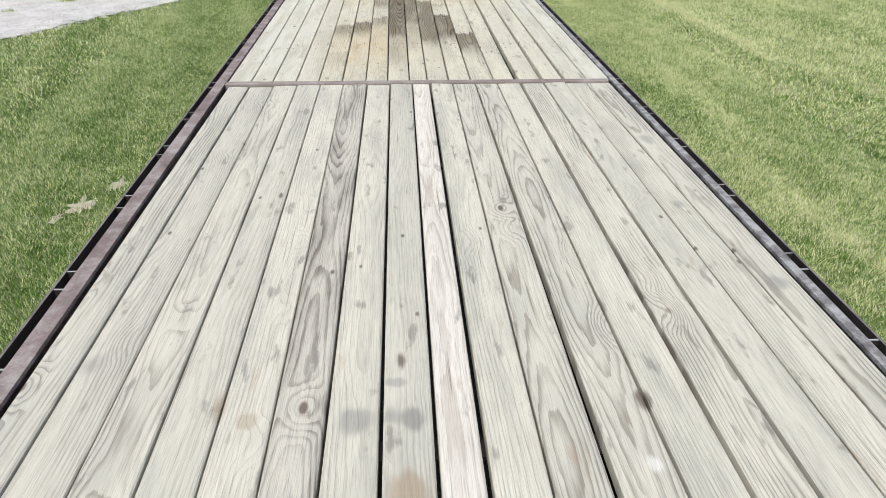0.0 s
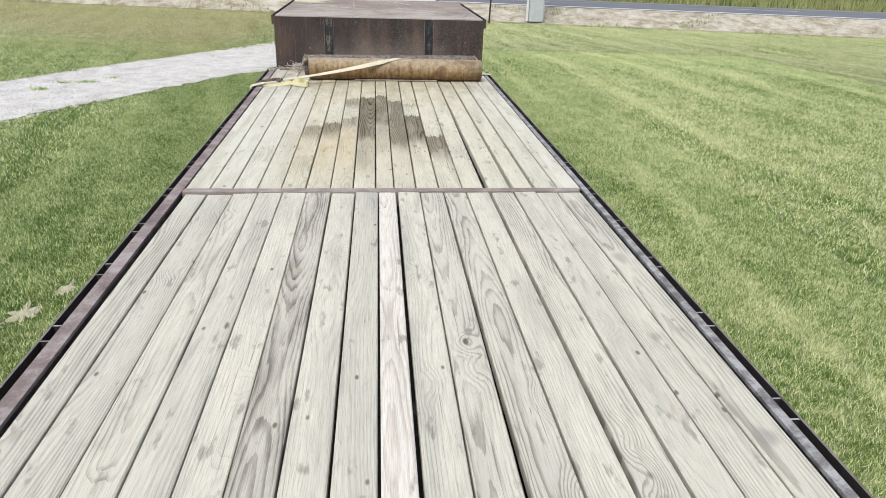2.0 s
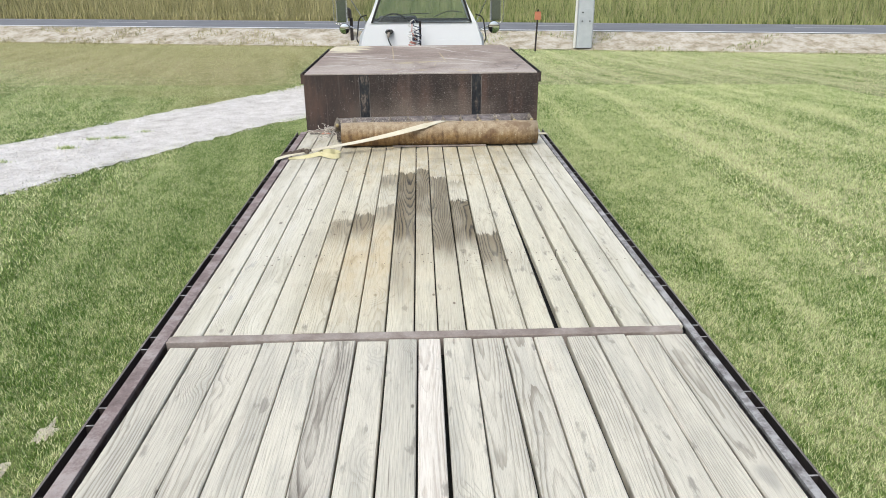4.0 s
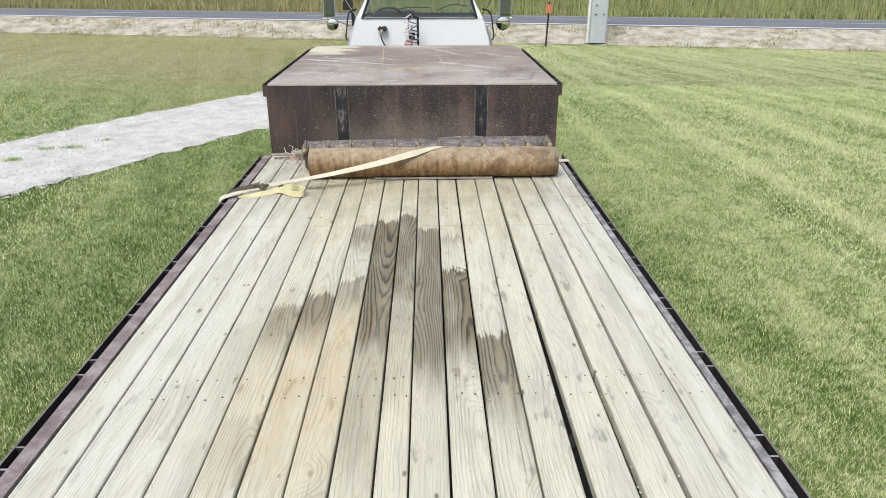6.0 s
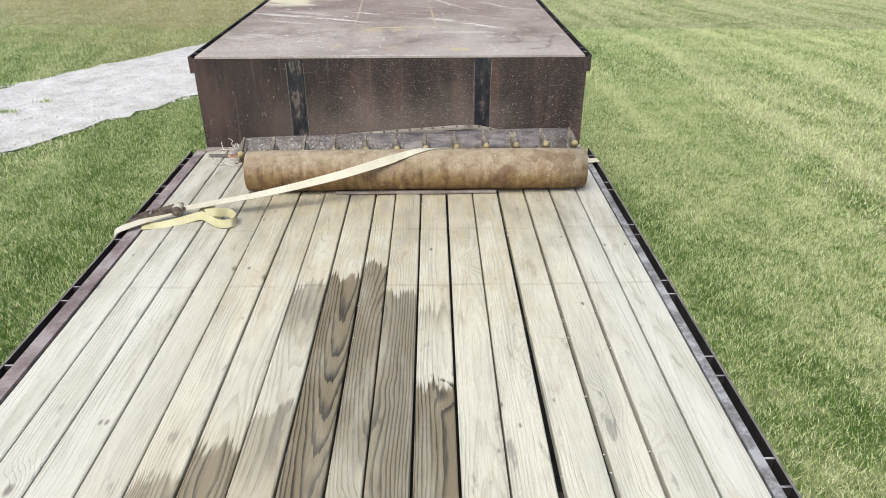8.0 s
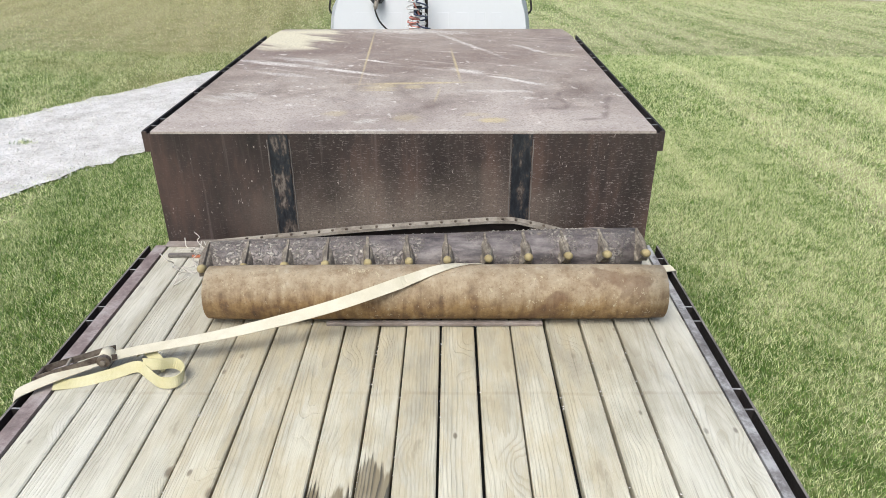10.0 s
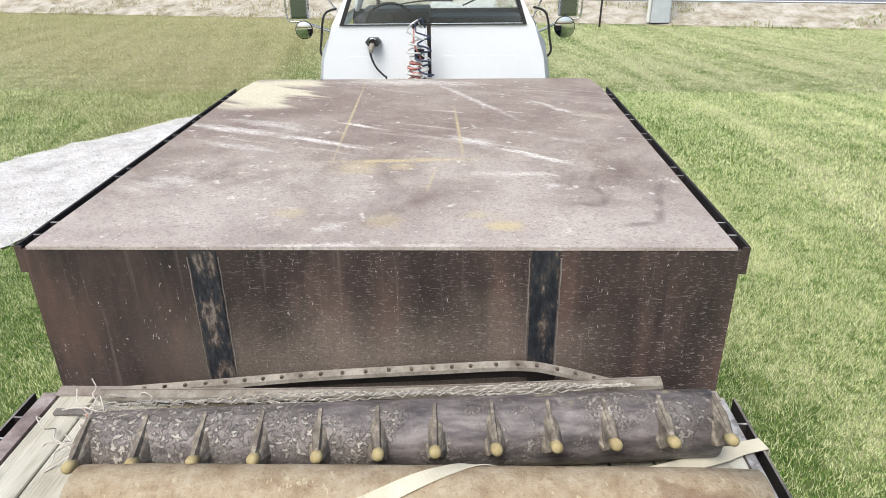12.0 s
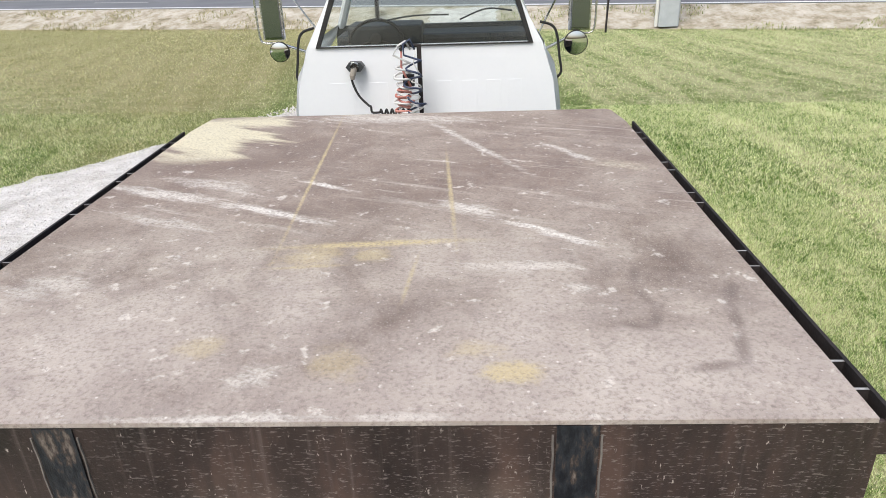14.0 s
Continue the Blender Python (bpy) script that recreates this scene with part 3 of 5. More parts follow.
def lawn_colour(nt, p):
    """Broad variation of a mown lawn: mower stripes, drier ground towards the road, paler grass on one side, clumps."""
    turned = nd(nt, "Mapping", Vector=p, Rotation=(0, 0, radians(-12))).outputs[0]
    st = noise_(nt, nd(nt, "Mapping", Vector=turned, Scale=(1.9, 0.14, 0)).outputs[0], 1.0, 3, 0.5)
    big = noise_(nt, nd(nt, "Mapping", Vector=p, Scale=(0.25, 0.25, 0)).outputs[0], 1.0, 3, 0.6)
    small = noise_(nt, nd(nt, "Mapping", Vector=p, Scale=(2.6, 2.6, 0)).outputs[0], 1.0, 4, 0.65)
    clump = noise_(nt, nd(nt, "Mapping", Vector=p, Scale=(13, 13, 0)).outputs[0], 1.0, 3, 0.6)
    q = nd(nt, "SeparateXYZ", Vector=p).outputs
    # tone shift: paler to the right, far left and towards the road
    lighter = math_(nt, "ADD", math_(nt, "ADD", step(nt, q[0], -1.0, 5.5, -0.018, 0.045), step(nt, q[1], 12.0, 24.0, 0, 0.03)), step(nt, q[0], -3.0, -9.0, 0, 0.03))
    v = math_(nt, "ADD", math_(nt, "ADD", math_(nt, "MULTIPLY", st, 0.26), math_(nt, "MULTIPLY", big, 0.14)),
              math_(nt, "ADD", math_(nt, "MULTIPLY", small, 0.28), math_(nt, "MULTIPLY", clump, 0.32)))
    # pale passes of the mower, and the parched ground between driveway and road
    wave = noise_(nt, nd(nt, "Mapping", Vector=p, Scale=(0.3, 0.16, 0)).outputs[0], 1.0, 2, 0.5)
    line = math_(nt, "ABSOLUTE", math_(nt, "SUBTRACT", math_(nt, "FRACT", math_(nt, "DIVIDE", math_(nt, "ADD", math_(nt, "ADD", q[0], math_(nt, "MULTIPLY", q[1], 0.03)), math_(nt, "SUBTRACT", wave, 1.15)), 1.62)), 0.5))
    gate = noise_(nt, nd(nt, "Mapping", Vector=p, Scale=(0.9, 0.35, 0)).outputs[0], 1.0, 3, 0.6)
    pale = math_(nt, "MULTIPLY", math_(nt, "MULTIPLY", step(nt, line, 0.17, 0.03), step(nt, gate, 0.38, 0.54)), step(nt, q[0], 1.8, 3.0, 0.0, 0.08))
    far = math_(nt, "MULTIPLY", step(nt, q[0], -2.5, -5.0), step(nt, math_(nt, "ADD", q[1], math_(nt, "MULTIPLY", q[0], 0.8)), 9.0, 14.5, 0, 0.035))
    thin = math_(nt, "MULTIPLY", step(nt, q[0], 1.2, 1.35), step(nt, math_(nt, "ADD", q[0], math_(nt, "MULTIPLY", small, 1.2)), 2.7, 2.1, 0, 0.035))
    return math_(nt, "ADD", math_(nt, "ADD", v, lighter), math_(nt, "ADD", pale, math_(nt, "ADD", far, thin)))


def parched(nt, p):
    """Where the lawn between driveway and road has dried to olive brown."""
    q = nd(nt, "SeparateXYZ", Vector=p).outputs
    n = noise_(nt, nd(nt, "Mapping", Vector=p, Scale=(0.35, 0.5, 0)).outputs[0], 1.0, 4, 0.65)
    u = math_(nt, "ADD", math_(nt, "MULTIPLY_ADD", q[0], 0.8, q[1]), math_(nt, "MULTIPLY_ADD", n, 9.0, -4.5))
    return math_(nt, "MULTIPLY", step(nt, q[0], -2.0, -4.5), step(nt, u, 9.5, 17.0, 0, 0.55))


def ground_material():
    m, nt, b = material("mown_lawn_soil", 0.95, 0, 0.2)
    p = nd(nt, "NewGeometry").outputs["Position"]
    v = lawn_colour(nt, p)
    col = ramp(nt, v, [(0.42, (0.072, 0.11, 0.026)), (0.5, (0.165, 0.205, 0.07)), (0.60, (0.39, 0.38, 0.215))])
    f = noise_(nt, p, 28, 4, 0.7)
    col = mix(nt, step(nt, f, 0.45, 0.65, 0, 0.5), col, (0.10, 0.12, 0.04))
    col = mix(nt, parched(nt, p), col, (0.30, 0.25, 0.13))
    bare = noise_(nt, p, 0.75, 4, 0.6)
    col = mix(nt, step(nt, bare, 0.64, 0.72, 0, 0.6), col, (0.36, 0.31, 0.2))
    nt.links.new(col, b.inputs["Base Color"])
    relief(nt, b, f, 0.03)
    return m


def blade_material(name, green, straw):
    m, nt, b = material(name, 0.6, 0, 0.3)
    g = nd(nt, "NewGeometry")
    v = lawn_colour(nt, g.outputs["Position"])
    r = g.outputs["Random Per Island"]
    v = math_(nt, "ADD", v, math_(nt, "MULTIPLY", math_(nt, "SUBTRACT", r, 0.5), 0.36))
    col = ramp(nt, v, [(0.425, green[0]), (0.5, green[1]), (0.585, green[2])])
    r2 = math_(nt, "FRACT", math_(nt, "MULTIPLY", r, 17.0))
    col = mix(nt, parched(nt, g.outputs["Position"]), col, (0.36, 0.30, 0.16))
    col = mix(nt, step(nt, r2, 0.85, 0.93, 0, 0.7), col, straw)
    nt.links.new(col, b.inputs["Base Color"])
    b.inputs["Subsurface Weight"].default_value = 0.0
    return m


LAWN = ground_material()
BLADES = blade_material("mown_grass_blades", ((0.08, 0.17, 0.024), (0.285, 0.41, 0.092), (0.68, 0.72, 0.40)), (0.70, 0.68, 0.46))
WEEDS = blade_material("tall_roadside_weeds", ((0.09, 0.13, 0.035), (0.20, 0.245, 0.08), (0.34, 0.36, 0.15)), (0.44, 0.38, 0.24))
BOX_REAR, BOX_TOP = box_rear_paint(), box_top_paint()
STRIP = plain("blue_black_scraped_paint", [(0.40, (0.008, 0.010, 0.014)), (0.49, (0.022, 0.026, 0.032)), (0.54, (0.055, 0.042, 0.036)), (0.62, (0.17, 0.145, 0.125))], 24, 0.5, 0, 0.002, 90, 0.5, (1.2, 1, 0.45))
DIRT = plain("pale_bare_earth", [(0.3, (0.36, 0.32, 0.23)), (0.7, (0.62, 0.58, 0.47))], 5, 0.95, 0, 0.01)


# ---- building ----
def thing(name, at, label, category, group="", kind=""):
    e = new(name)
    e.location = at
    e.empty_display_size = 0.1
    return tagged(e, label, category, group, kind)


def base_of(ob):
    p = Vector((0, 0, 0))
    while ob:
        p += ob.location
        ob = ob.parent
    return p


def part(name, bm, mat, parent=None, label="", smooth=False, at=None):
    """Links a bmesh, made in world coordinates, as one mesh under a thing. at: the mesh's own origin."""
    at = Vector(at) if at is not None else (base_of(parent) if parent else Vector((0, 0, 0)))
    bmesh.ops.recalc_face_normals(bm, faces=bm.faces)
    me = bpy.data.meshes.new(name)
    if at.length:
        bmesh.ops.translate(bm, verts=bm.verts, vec=-at)
    bm.to_mesh(me)
    bm.free()
    me.materials.append(mat)
    if smooth:
        me.polygons.foreach_set("use_smooth", [True] * len(me.polygons))
    ob = new(name, me)
    if parent:
        ob.parent = parent
        ob.location = at - base_of(parent)
    else:
        ob.location = at
    if label:
        tagged(ob, label)
    return ob


def block(x0, x1, y0, y1, z0, z1, bevel=0.0, bm=None):
    bm = bm or bmesh.new()
    vs = [bm.verts.new((x, y, z)) for z in (z0, z1) for y in (y0, y1) for x in (x0, x1)]
    fs = [bm.faces.new([vs[i] for i in q]) for q in ((0, 2, 3, 1), (4, 5, 7, 6), (0, 1, 5, 4), (2, 6, 7, 3), (0, 4, 6, 2), (1, 3, 7, 5))]
    if bevel:
        es = {e for f in fs for e in f.edges}
        bmesh.ops.bevel(bm, geom=list(es), offset=bevel, segments=2, affect="EDGES", profile=0.6)
    return bm


def tube(pts, r, n=8, bm=None, caps=True, closed=False):
    """A round bar along points; r: one radius or one for each point."""
    bm = bm or bmesh.new()
    pts = [Vector(p) for p in pts]
    rings, up = [], None
    for i, p in enumerate(pts):
        if closed:
            d = pts[(i + 1) % len(pts)] - pts[i - 1]
        else:
            d = pts[min(i + 1, len(pts) - 1)] - pts[max(i - 1, 0)]
        d.normalize()
        if up is None:
            up = Vector((0, 0, 1)) if abs(d.z) < 0.9 else Vector((1, 0, 0))
        a = d.cross(up).normalized()
        up = a.cross(d).normalized()
        rad = r[i] if isinstance(r, (list, tuple)) else r
        rings.append([bm.verts.new(p + rad * (math.cos(t) * a + math.sin(t) * up)) for t in (2 * math.pi * k / n for k in range(n))])
    pairs = list(zip(rings, rings[1:])) + ([(rings[-1], rings[0])] if closed else [])
    for a, b in pairs:
        for k in range(n):
            bm.faces.new((a[k], a[(k + 1) % n], b[(k + 1) % n], b[k]))
    if caps and not closed:
        bm.faces.new(rings[0][::-1])
        bm.faces.new(rings[-1])
    return bm


def smooth_path(pts, n=8):
    """Catmull-Rom through points."""
    P = [Vector(p) for p in pts]
    P = [2 * P[0] - P[1]] + P + [2 * P[-1] - P[-2]]
    out = []
    for i in range(1, len(P) - 2):
        for k in range(n):
            t = k / n
            out.append(0.5 * ((2 * P[i]) + (P[i + 1] - P[i - 1]) * t + (2 * P[i - 1] - 5 * P[i] + 4 * P[i + 1] - P[i + 2]) * t * t
                              + (3 * P[i] - P[i - 1] - 3 * P[i + 1] + P[i + 2]) * t ** 3))
    out.append(P[-2])
    return out


def ribbon(pts, ways, width, thick=0.003):
    """A flat band along points; ways: the direction of its width at each point."""
    bm = bmesh.new()
    rows = []
    for i, (p, w) in enumerate(zip(pts, ways)):
        d = (Vector(pts[min(i + 1, len(pts) - 1)]) - Vector(pts[max(i - 1, 0)])).normalized()
        w = Vector(w)
        w = (w - d * w.dot(d)).normalized()
        nrm = w.cross(d).normalized()
        p = Vector(p)
        rows.append([bm.verts.new(p + a * w * width / 2 + b * nrm * thick / 2) for a, b in ((-1, -1), (1, -1), (1, 1), (-1, 1))])
    for a, b in zip(rows, rows[1:]):
        for k in range(4):
            bm.faces.new((a[k], a[(k + 1) % 4], b[(k + 1) % 4], b[k]))
    bm.faces.new(rows[0][::-1])
    bm.faces.new(rows[-1])
    return bm


def prism(outline, y0, y1):
    """A plate of outline (x, z) between two y."""
    bm = bmesh.new()
    a = [bm.verts.new((x, y0, z)) for x, z in outline]
    b = [bm.verts.new((x, y1, z)) for x, z in outline]
    n = len(a)
    bm.faces.new(a)
    bm.faces.new(b[::-1])
    for k in range(n):
        bm.faces.new((a[k], b[k], b[(k + 1) % n], a[(k + 1) % n]))
    return bm


def slab(outline, z0, z1):
    """A plate of outline (x, y) between two z."""
    bm = bmesh.new()
    a = [bm.verts.new((x, y, z0)) for x, y in outline]
    b = [bm.verts.new((x, y, z1)) for x, y in outline]
    n = len(a)
    bm.faces.new(a[::-1])
    bm.faces.new(b)
    for k in range(n):
        bm.faces.new((a[k], a[(k + 1) % n], b[(k + 1) % n], b[k]))
    return bm


def strip_sheet(left, right, z):
    """A sheet between two edges given as points (x, y)."""
    bm = bmesh.new()
    a = [bm.verts.new((x, y, z + float(ground_z(x, y)))) for x, y in left]
    b = [bm.verts.new((x, y, z + float(ground_z(x, y)))) for x, y in right]
    for k in range(len(a) - 1):
        bm.faces.new((a[k], b[k], b[k + 1], a[k + 1]))
    return bm


# ---- ground, driveway, road ----
SLANT = 0.216
PROFILE_S = [-900, -60, 0, 16.5, 33.6, 36.0, 41.7, 43.0, 70, 900]
PROFILE_Z = [0, 0, 0, 0, -0.72, -0.12, -0.12, -0.3, -0.3, -0.3]


def ground_z(x, y):
    """The lawn falls to a ditch along the road, and the road lies on a low bank."""
    return np.interp(y + SLANT * x, PROFILE_S, PROFILE_Z)


bm = bmesh.new()
rows = [[bm.verts.new((x, q - SLANT * x, z)) for x in (-900, -300, -60, 0, 60, 300, 900)] for q, z in zip(PROFILE_S, PROFILE_Z)]
for a, b in zip(rows, rows[1:]):
    for k in range(6):
        bm.faces.new((a[k], a[k + 1], b[k + 1], b[k]))
tagged(part("ground", bm, LAWN), "mown green lawn with dry patches around the trailer", "lawn", kind="structure")

# dark sheet below the deck: shade put into colour, so plank gaps look dark
UNDER_SHADE = plain("dark_shade_brown", [(0.3, (0.035, 0.03, 0.022)), (0.7, (0.09, 0.075, 0.055))], 6, 0.95, 0, 0.02, 40)
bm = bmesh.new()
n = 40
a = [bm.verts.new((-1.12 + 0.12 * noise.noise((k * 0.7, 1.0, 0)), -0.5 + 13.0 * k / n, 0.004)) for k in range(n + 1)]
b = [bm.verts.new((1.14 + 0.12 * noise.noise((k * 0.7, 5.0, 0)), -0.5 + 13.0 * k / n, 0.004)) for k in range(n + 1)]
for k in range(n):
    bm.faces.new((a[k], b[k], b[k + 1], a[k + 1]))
tagged(part("under_trailer_shade", bm, UNDER_SHADE), "dark brown sheet under the trailer that deepens the shade in the deck gaps", "soil", kind="structure")

DRIVE = [(-16.0, -6.0), (-9.6, 4.8), (-7.5, 8.35), (-5.85, 11.3), (-4.35, 13.75), (-2.75, 16.0), (-1.2, 18.6), (-0.3, 22.0), (0.1, 27.0), (0.2, 33.5), (0.3, 35.9)]
drive = [p.xy for p in smooth_path([(x, y, 0) for x, y in DRIVE], 14)]
half = 1.27
edge_l, edge_r = [], []
for i, p in enumerate(drive):
    d = (drive[min(i + 1, len(drive) - 1)] - drive[max(i - 1, 0)]).normalized()
    n = Vector((-d.y, d.x))
    wl = half + 0.16 * noise.noise((i * 0.9, 0.3, 0)) + 0.07 * noise.noise((i * 2.3, 4.3, 0))
    wr = half + 0.16 * noise.noise((i * 0.9, 7.3, 0)) + 0.07 * noise.noise((i * 2.3, 9.3, 0))
    edge_l.append(p + n * wl)
    edge_r.append(p - n * wr)
tagged(part("driveway", strip_sheet(edge_l, edge_r, 0.02), GRAVEL), "white crushed limestone gravel driveway across the lawn", "driveway", kind="structure")
DRIVE_PTS = np.array([(p.x, p.y) for p in drive])


def road_near(x):
    return 36.2 - SLANT * x


def road_far(x):
    return 41.6 - SLANT * x


xs = [-160 + 8 * i for i in range(41)]
tagged(part("verge", strip_sheet([(x, 33.72 - SLANT * x + 0.1 * noise.noise((x * 0.13, 0, 0))) for x in xs], [(x, road_near(x) - 0.21) for x in xs], 0.012), VERGE),
       "sandy gravel roadside strip with dry grass", "roadside", kind="structure")
tagged(part("road", strip_sheet([(x, road_near(x) - 0.19) for x in xs], [(x, road_far(x)) for x in xs], 0.02), ASPHALT), "grey two-lane asphalt road beyond the lawn", "road", kind="structure")
tagged(part("road_edge_line", strip_sheet([(x, road_near(x)) for x in xs], [(x, road_near(x) + 0.34) for x in xs], 0.026), LINE_WHITE), "white painted edge line on the road", "road marking", kind="structure")
tagged(part("road_far_line", strip_sheet([(x, road_far(x) - 0.75) for x in xs], [(x, road_far(x) - 0.6) for x in xs], 0.026), LINE_PALE), "worn pale edge line on the far side of the road", "road marking", kind="structure")
bm = bmesh.new()
for x in range(-90, 90, 12):
    mid = lambda v: 0.45 * road_near(v) + 0.55 * road_far(v)
    for a in (x, x + 1.5):
        q = [bm.verts.new(v) for v in ((a, mid(a), -0.094), (a + 1.5, mid(a + 1.5), -0.094), (a + 1.5, mid(a + 1.5) + 0.2, -0.094), (a, mid(a) + 0.2, -0.094))]
        bm.faces.new(q)
tagged(part("road_centre_line", bm, LINE_PALE), "worn dashed pale centre line on the road", "road marking", kind="structure")


# ---- the trailer ----
Z = 0.94
trailer = thing("flatbed_trailer", (0.01, 0.0, 0.0), "weathered plank-decked steel flatbed trailer with a raised front box", "trailer")
Y0, YB, Y1 = -0.6, 4.77, 9.12


def worn_edges(ob, mat):
    """Gives the upward faces of a part their bare, worn steel."""
    ob.data.materials.append(mat)
    for p in ob.data.polygons:
        if p.normal.z > 0.9:
            p.material_index = 1
    return ob


def channel(side, lip):
    return [(side * x, z) for x, z in ((lip, Z + 0.006), (1.25, Z + 0.006), (1.25, Z - 0.2), (1.19, Z - 0.2), (1.19, Z - 0.185), (1.238, Z - 0.185), (1.238, Z - 0.008), (lip, Z - 0.008))]


for side in (-1, 1):
    part("side_channel", prism(channel(side, 1.192 if side < 0 else 1.216), Y0, YB), FLANGE if side < 0 else FLANGE_BARE, trailer, "worn purple-brown steel edge channel" if side < 0 else "worn grey steel edge channel")
    part("side_channel", prism(channel(side, 1.192 if side < 0 else 1.217), YB + 0.001, Y1), FLANGE if side < 0 else FLANGE_BARE, trailer, "worn steel edge channel, bare in places")
    worn_edges(part("rub_rail", prism([(side * 1.284, Z + 0.004), (side * 1.293, Z + 0.004), (side * 1.293, Z - 0.07), (side * 1.284, Z - 0.07)], Y0, Y1), BLACK_STEEL, trailer, "thin dark steel rub rail"), RAIL_EDGE)
POCKETS = [-0.15, 0.41, 0.97, 1.51, 2.06, 2.57, 3.16, 3.71, 4.20, 4.75, 5.30, 5.85, 6.35, 6.85, 7.39, 7.94, 8.49, 8.93]
for side in (-1, 1):
    for y in POCKETS:
        for dy in (-0.055, 0.055):
            a, b = sorted((side * 1.2505, side * 1.2835))
            worn_edges(part("stake_pocket_plate", block(a, b, y + dy - 0.004, y + dy + 0.004, Z - 0.068, Z + 0.002), BLACK_STEEL, trailer), FLANGE_BARE)
part("crossbar", block(-1.189, 1.189, YB - 0.029, YB + 0.029, Z - 0.09, Z + 0.007, 0.003), CROSSBAR, trailer, "scuffed brown-grey steel crossbar")
for x in (-0.45, 0.45):
    part("main_beam", prism([(x - 0.08, Z - 0.06), (x + 0.08, Z - 0.06), (x + 0.08, Z - 0.08), (x + 0.01, Z - 0.08), (x + 0.01, Z - 0.34), (x + 0.08, Z - 0.34), (x + 0.08, Z - 0.36),
                             (x - 0.08, Z - 0.36), (x - 0.08, Z - 0.34), (x - 0.01, Z - 0.34), (x - 0.01, Z - 0.08), (x - 0.08, Z - 0.08)], Y0, Y1), BLACK_STEEL, trailer)
for y in (0.0, 0.9, 1.8, 2.7, 3.6, 5.4, 6.3, 7.2, 8.1, 9.0):
    part("cross_member", block(-1.185, 1.185, y - 0.03, y + 0.03, Z - 0.058, Z - 0.046), BLACK_STEEL, trailer)


def wheel(parent, x, y, r, w):
    def ring(outer, inner, a, b):
        bm = bmesh.new()
        n = 28
        prof = [(inner, a), (outer * 0.93, a), (outer, a + (b - a) * 0.2), (outer, a + (b - a) * 0.8), (outer * 0.93, b), (inner, b)]
        rows = [[bm.verts.new((x + t, y + rad * math.cos(2 * math.pi * k / n), r + 0.002 + rad * math.sin(2 * math.pi * k / n))) for rad, t in prof] for k in range(n)]
        for k in range(n):
            for i in range(len(prof)):
                j = (i + 1) % len(prof)
                bm.faces.new((rows[k][i], rows[k][j], rows[(k + 1) % n][j], rows[(k + 1) % n][i]))
        return bm
    tyre = part("wheel", ring(r, r * 0.56, -w / 2, w / 2), RUBBER, parent, "black rubber tyre on a steel rim", True)
    part("rim", ring(r * 0.555, r * 0.12, -w * 0.2, w * 0.2), GALV, tyre, "dull steel rim")


for x in (-0.95, 0.95):
    for y in (0.75, 1.75):
        wheel(trailer, x, y, 0.40, 0.24)
for y in (0.75, 1.75):
    part("axle", tube([(-0.95, y, 0.40), (0.95, y, 0.40)], 0.06, 10), BLACK_STEEL, trailer)
    for x in (-0.45, 0.45):
        part("spring_hanger", block(x - 0.04, x + 0.04, y - 0.12, y + 0.12, 0.44, Z - 0.362), BLACK_STEEL, trailer)

# planks: seams across the deck, and how wide each seam gapes at its two ends
REAR = [-1.175, -1.038, -0.893, -0.751, -0.611, -0.471, -0.325, -0.184, -0.046, 0.064, 0.203, 0.346, 0.485, 0.632, 0.776, 0.912, 1.050, 1.2]
REAR_END = [-1.185, -1.075, -0.922, -0.765, -0.628, -0.494, -0.364, -0.224, -0.088, 0.034, 0.180, 0.330, 0.508, 0.652, 0.812, 0.966, 1.110, 1.213]
FRONT = [-1.186, -1.046, -0.905, -0.756, -0.621, -0.469, -0.331, -0.190, -0.046, 0.063, 0.205, 0.347, 0.490, 0.632, 0.777, 0.922, 1.073, 1.215]
REAR_GAP = {0: (0.004, 0.035), 1: (0.006, 0.008), 2: (0.009, 0.005), 3: (0.008, 0.004), 4: (0.006, 0.005), 5: (0.007, 0.004), 6: (0.007, 0.008), 7: (0.014, 0.009), 8: (0.013, 0.008), 9: (0.017, 0.015), 10: (0.008, 0.006), 11: (0.030, 0.009), 12: (0.011, 0.008), 13: (0.014, 0.020), 14: (0.016, 0.009), 15: (0.014, 0.007), 16: (0.009, 0.007)}
FRONT_NEAR = [-1.186, -1.042, -0.913, -0.770, -0.628, -0.483, -0.336, -0.199, -0.062, 0.050, 0.185, 0.325, 0.470, 0.617, 0.780, 0.919, 1.069, 1.215]
FRONT_GAP = {4: (0.008, 0.006), 7: (0.008, 0.007), 8: (0.008, 0.008), 9: (0.007, 0.007), 10: (0.009, 0.009), 11: (0.008, 0.013), 13: (0.036, 0.008), 14: (0.022, 0.006), 15: (0.018, 0.006), 16: (0.008, 0.006)}
rng = random.Random(5)


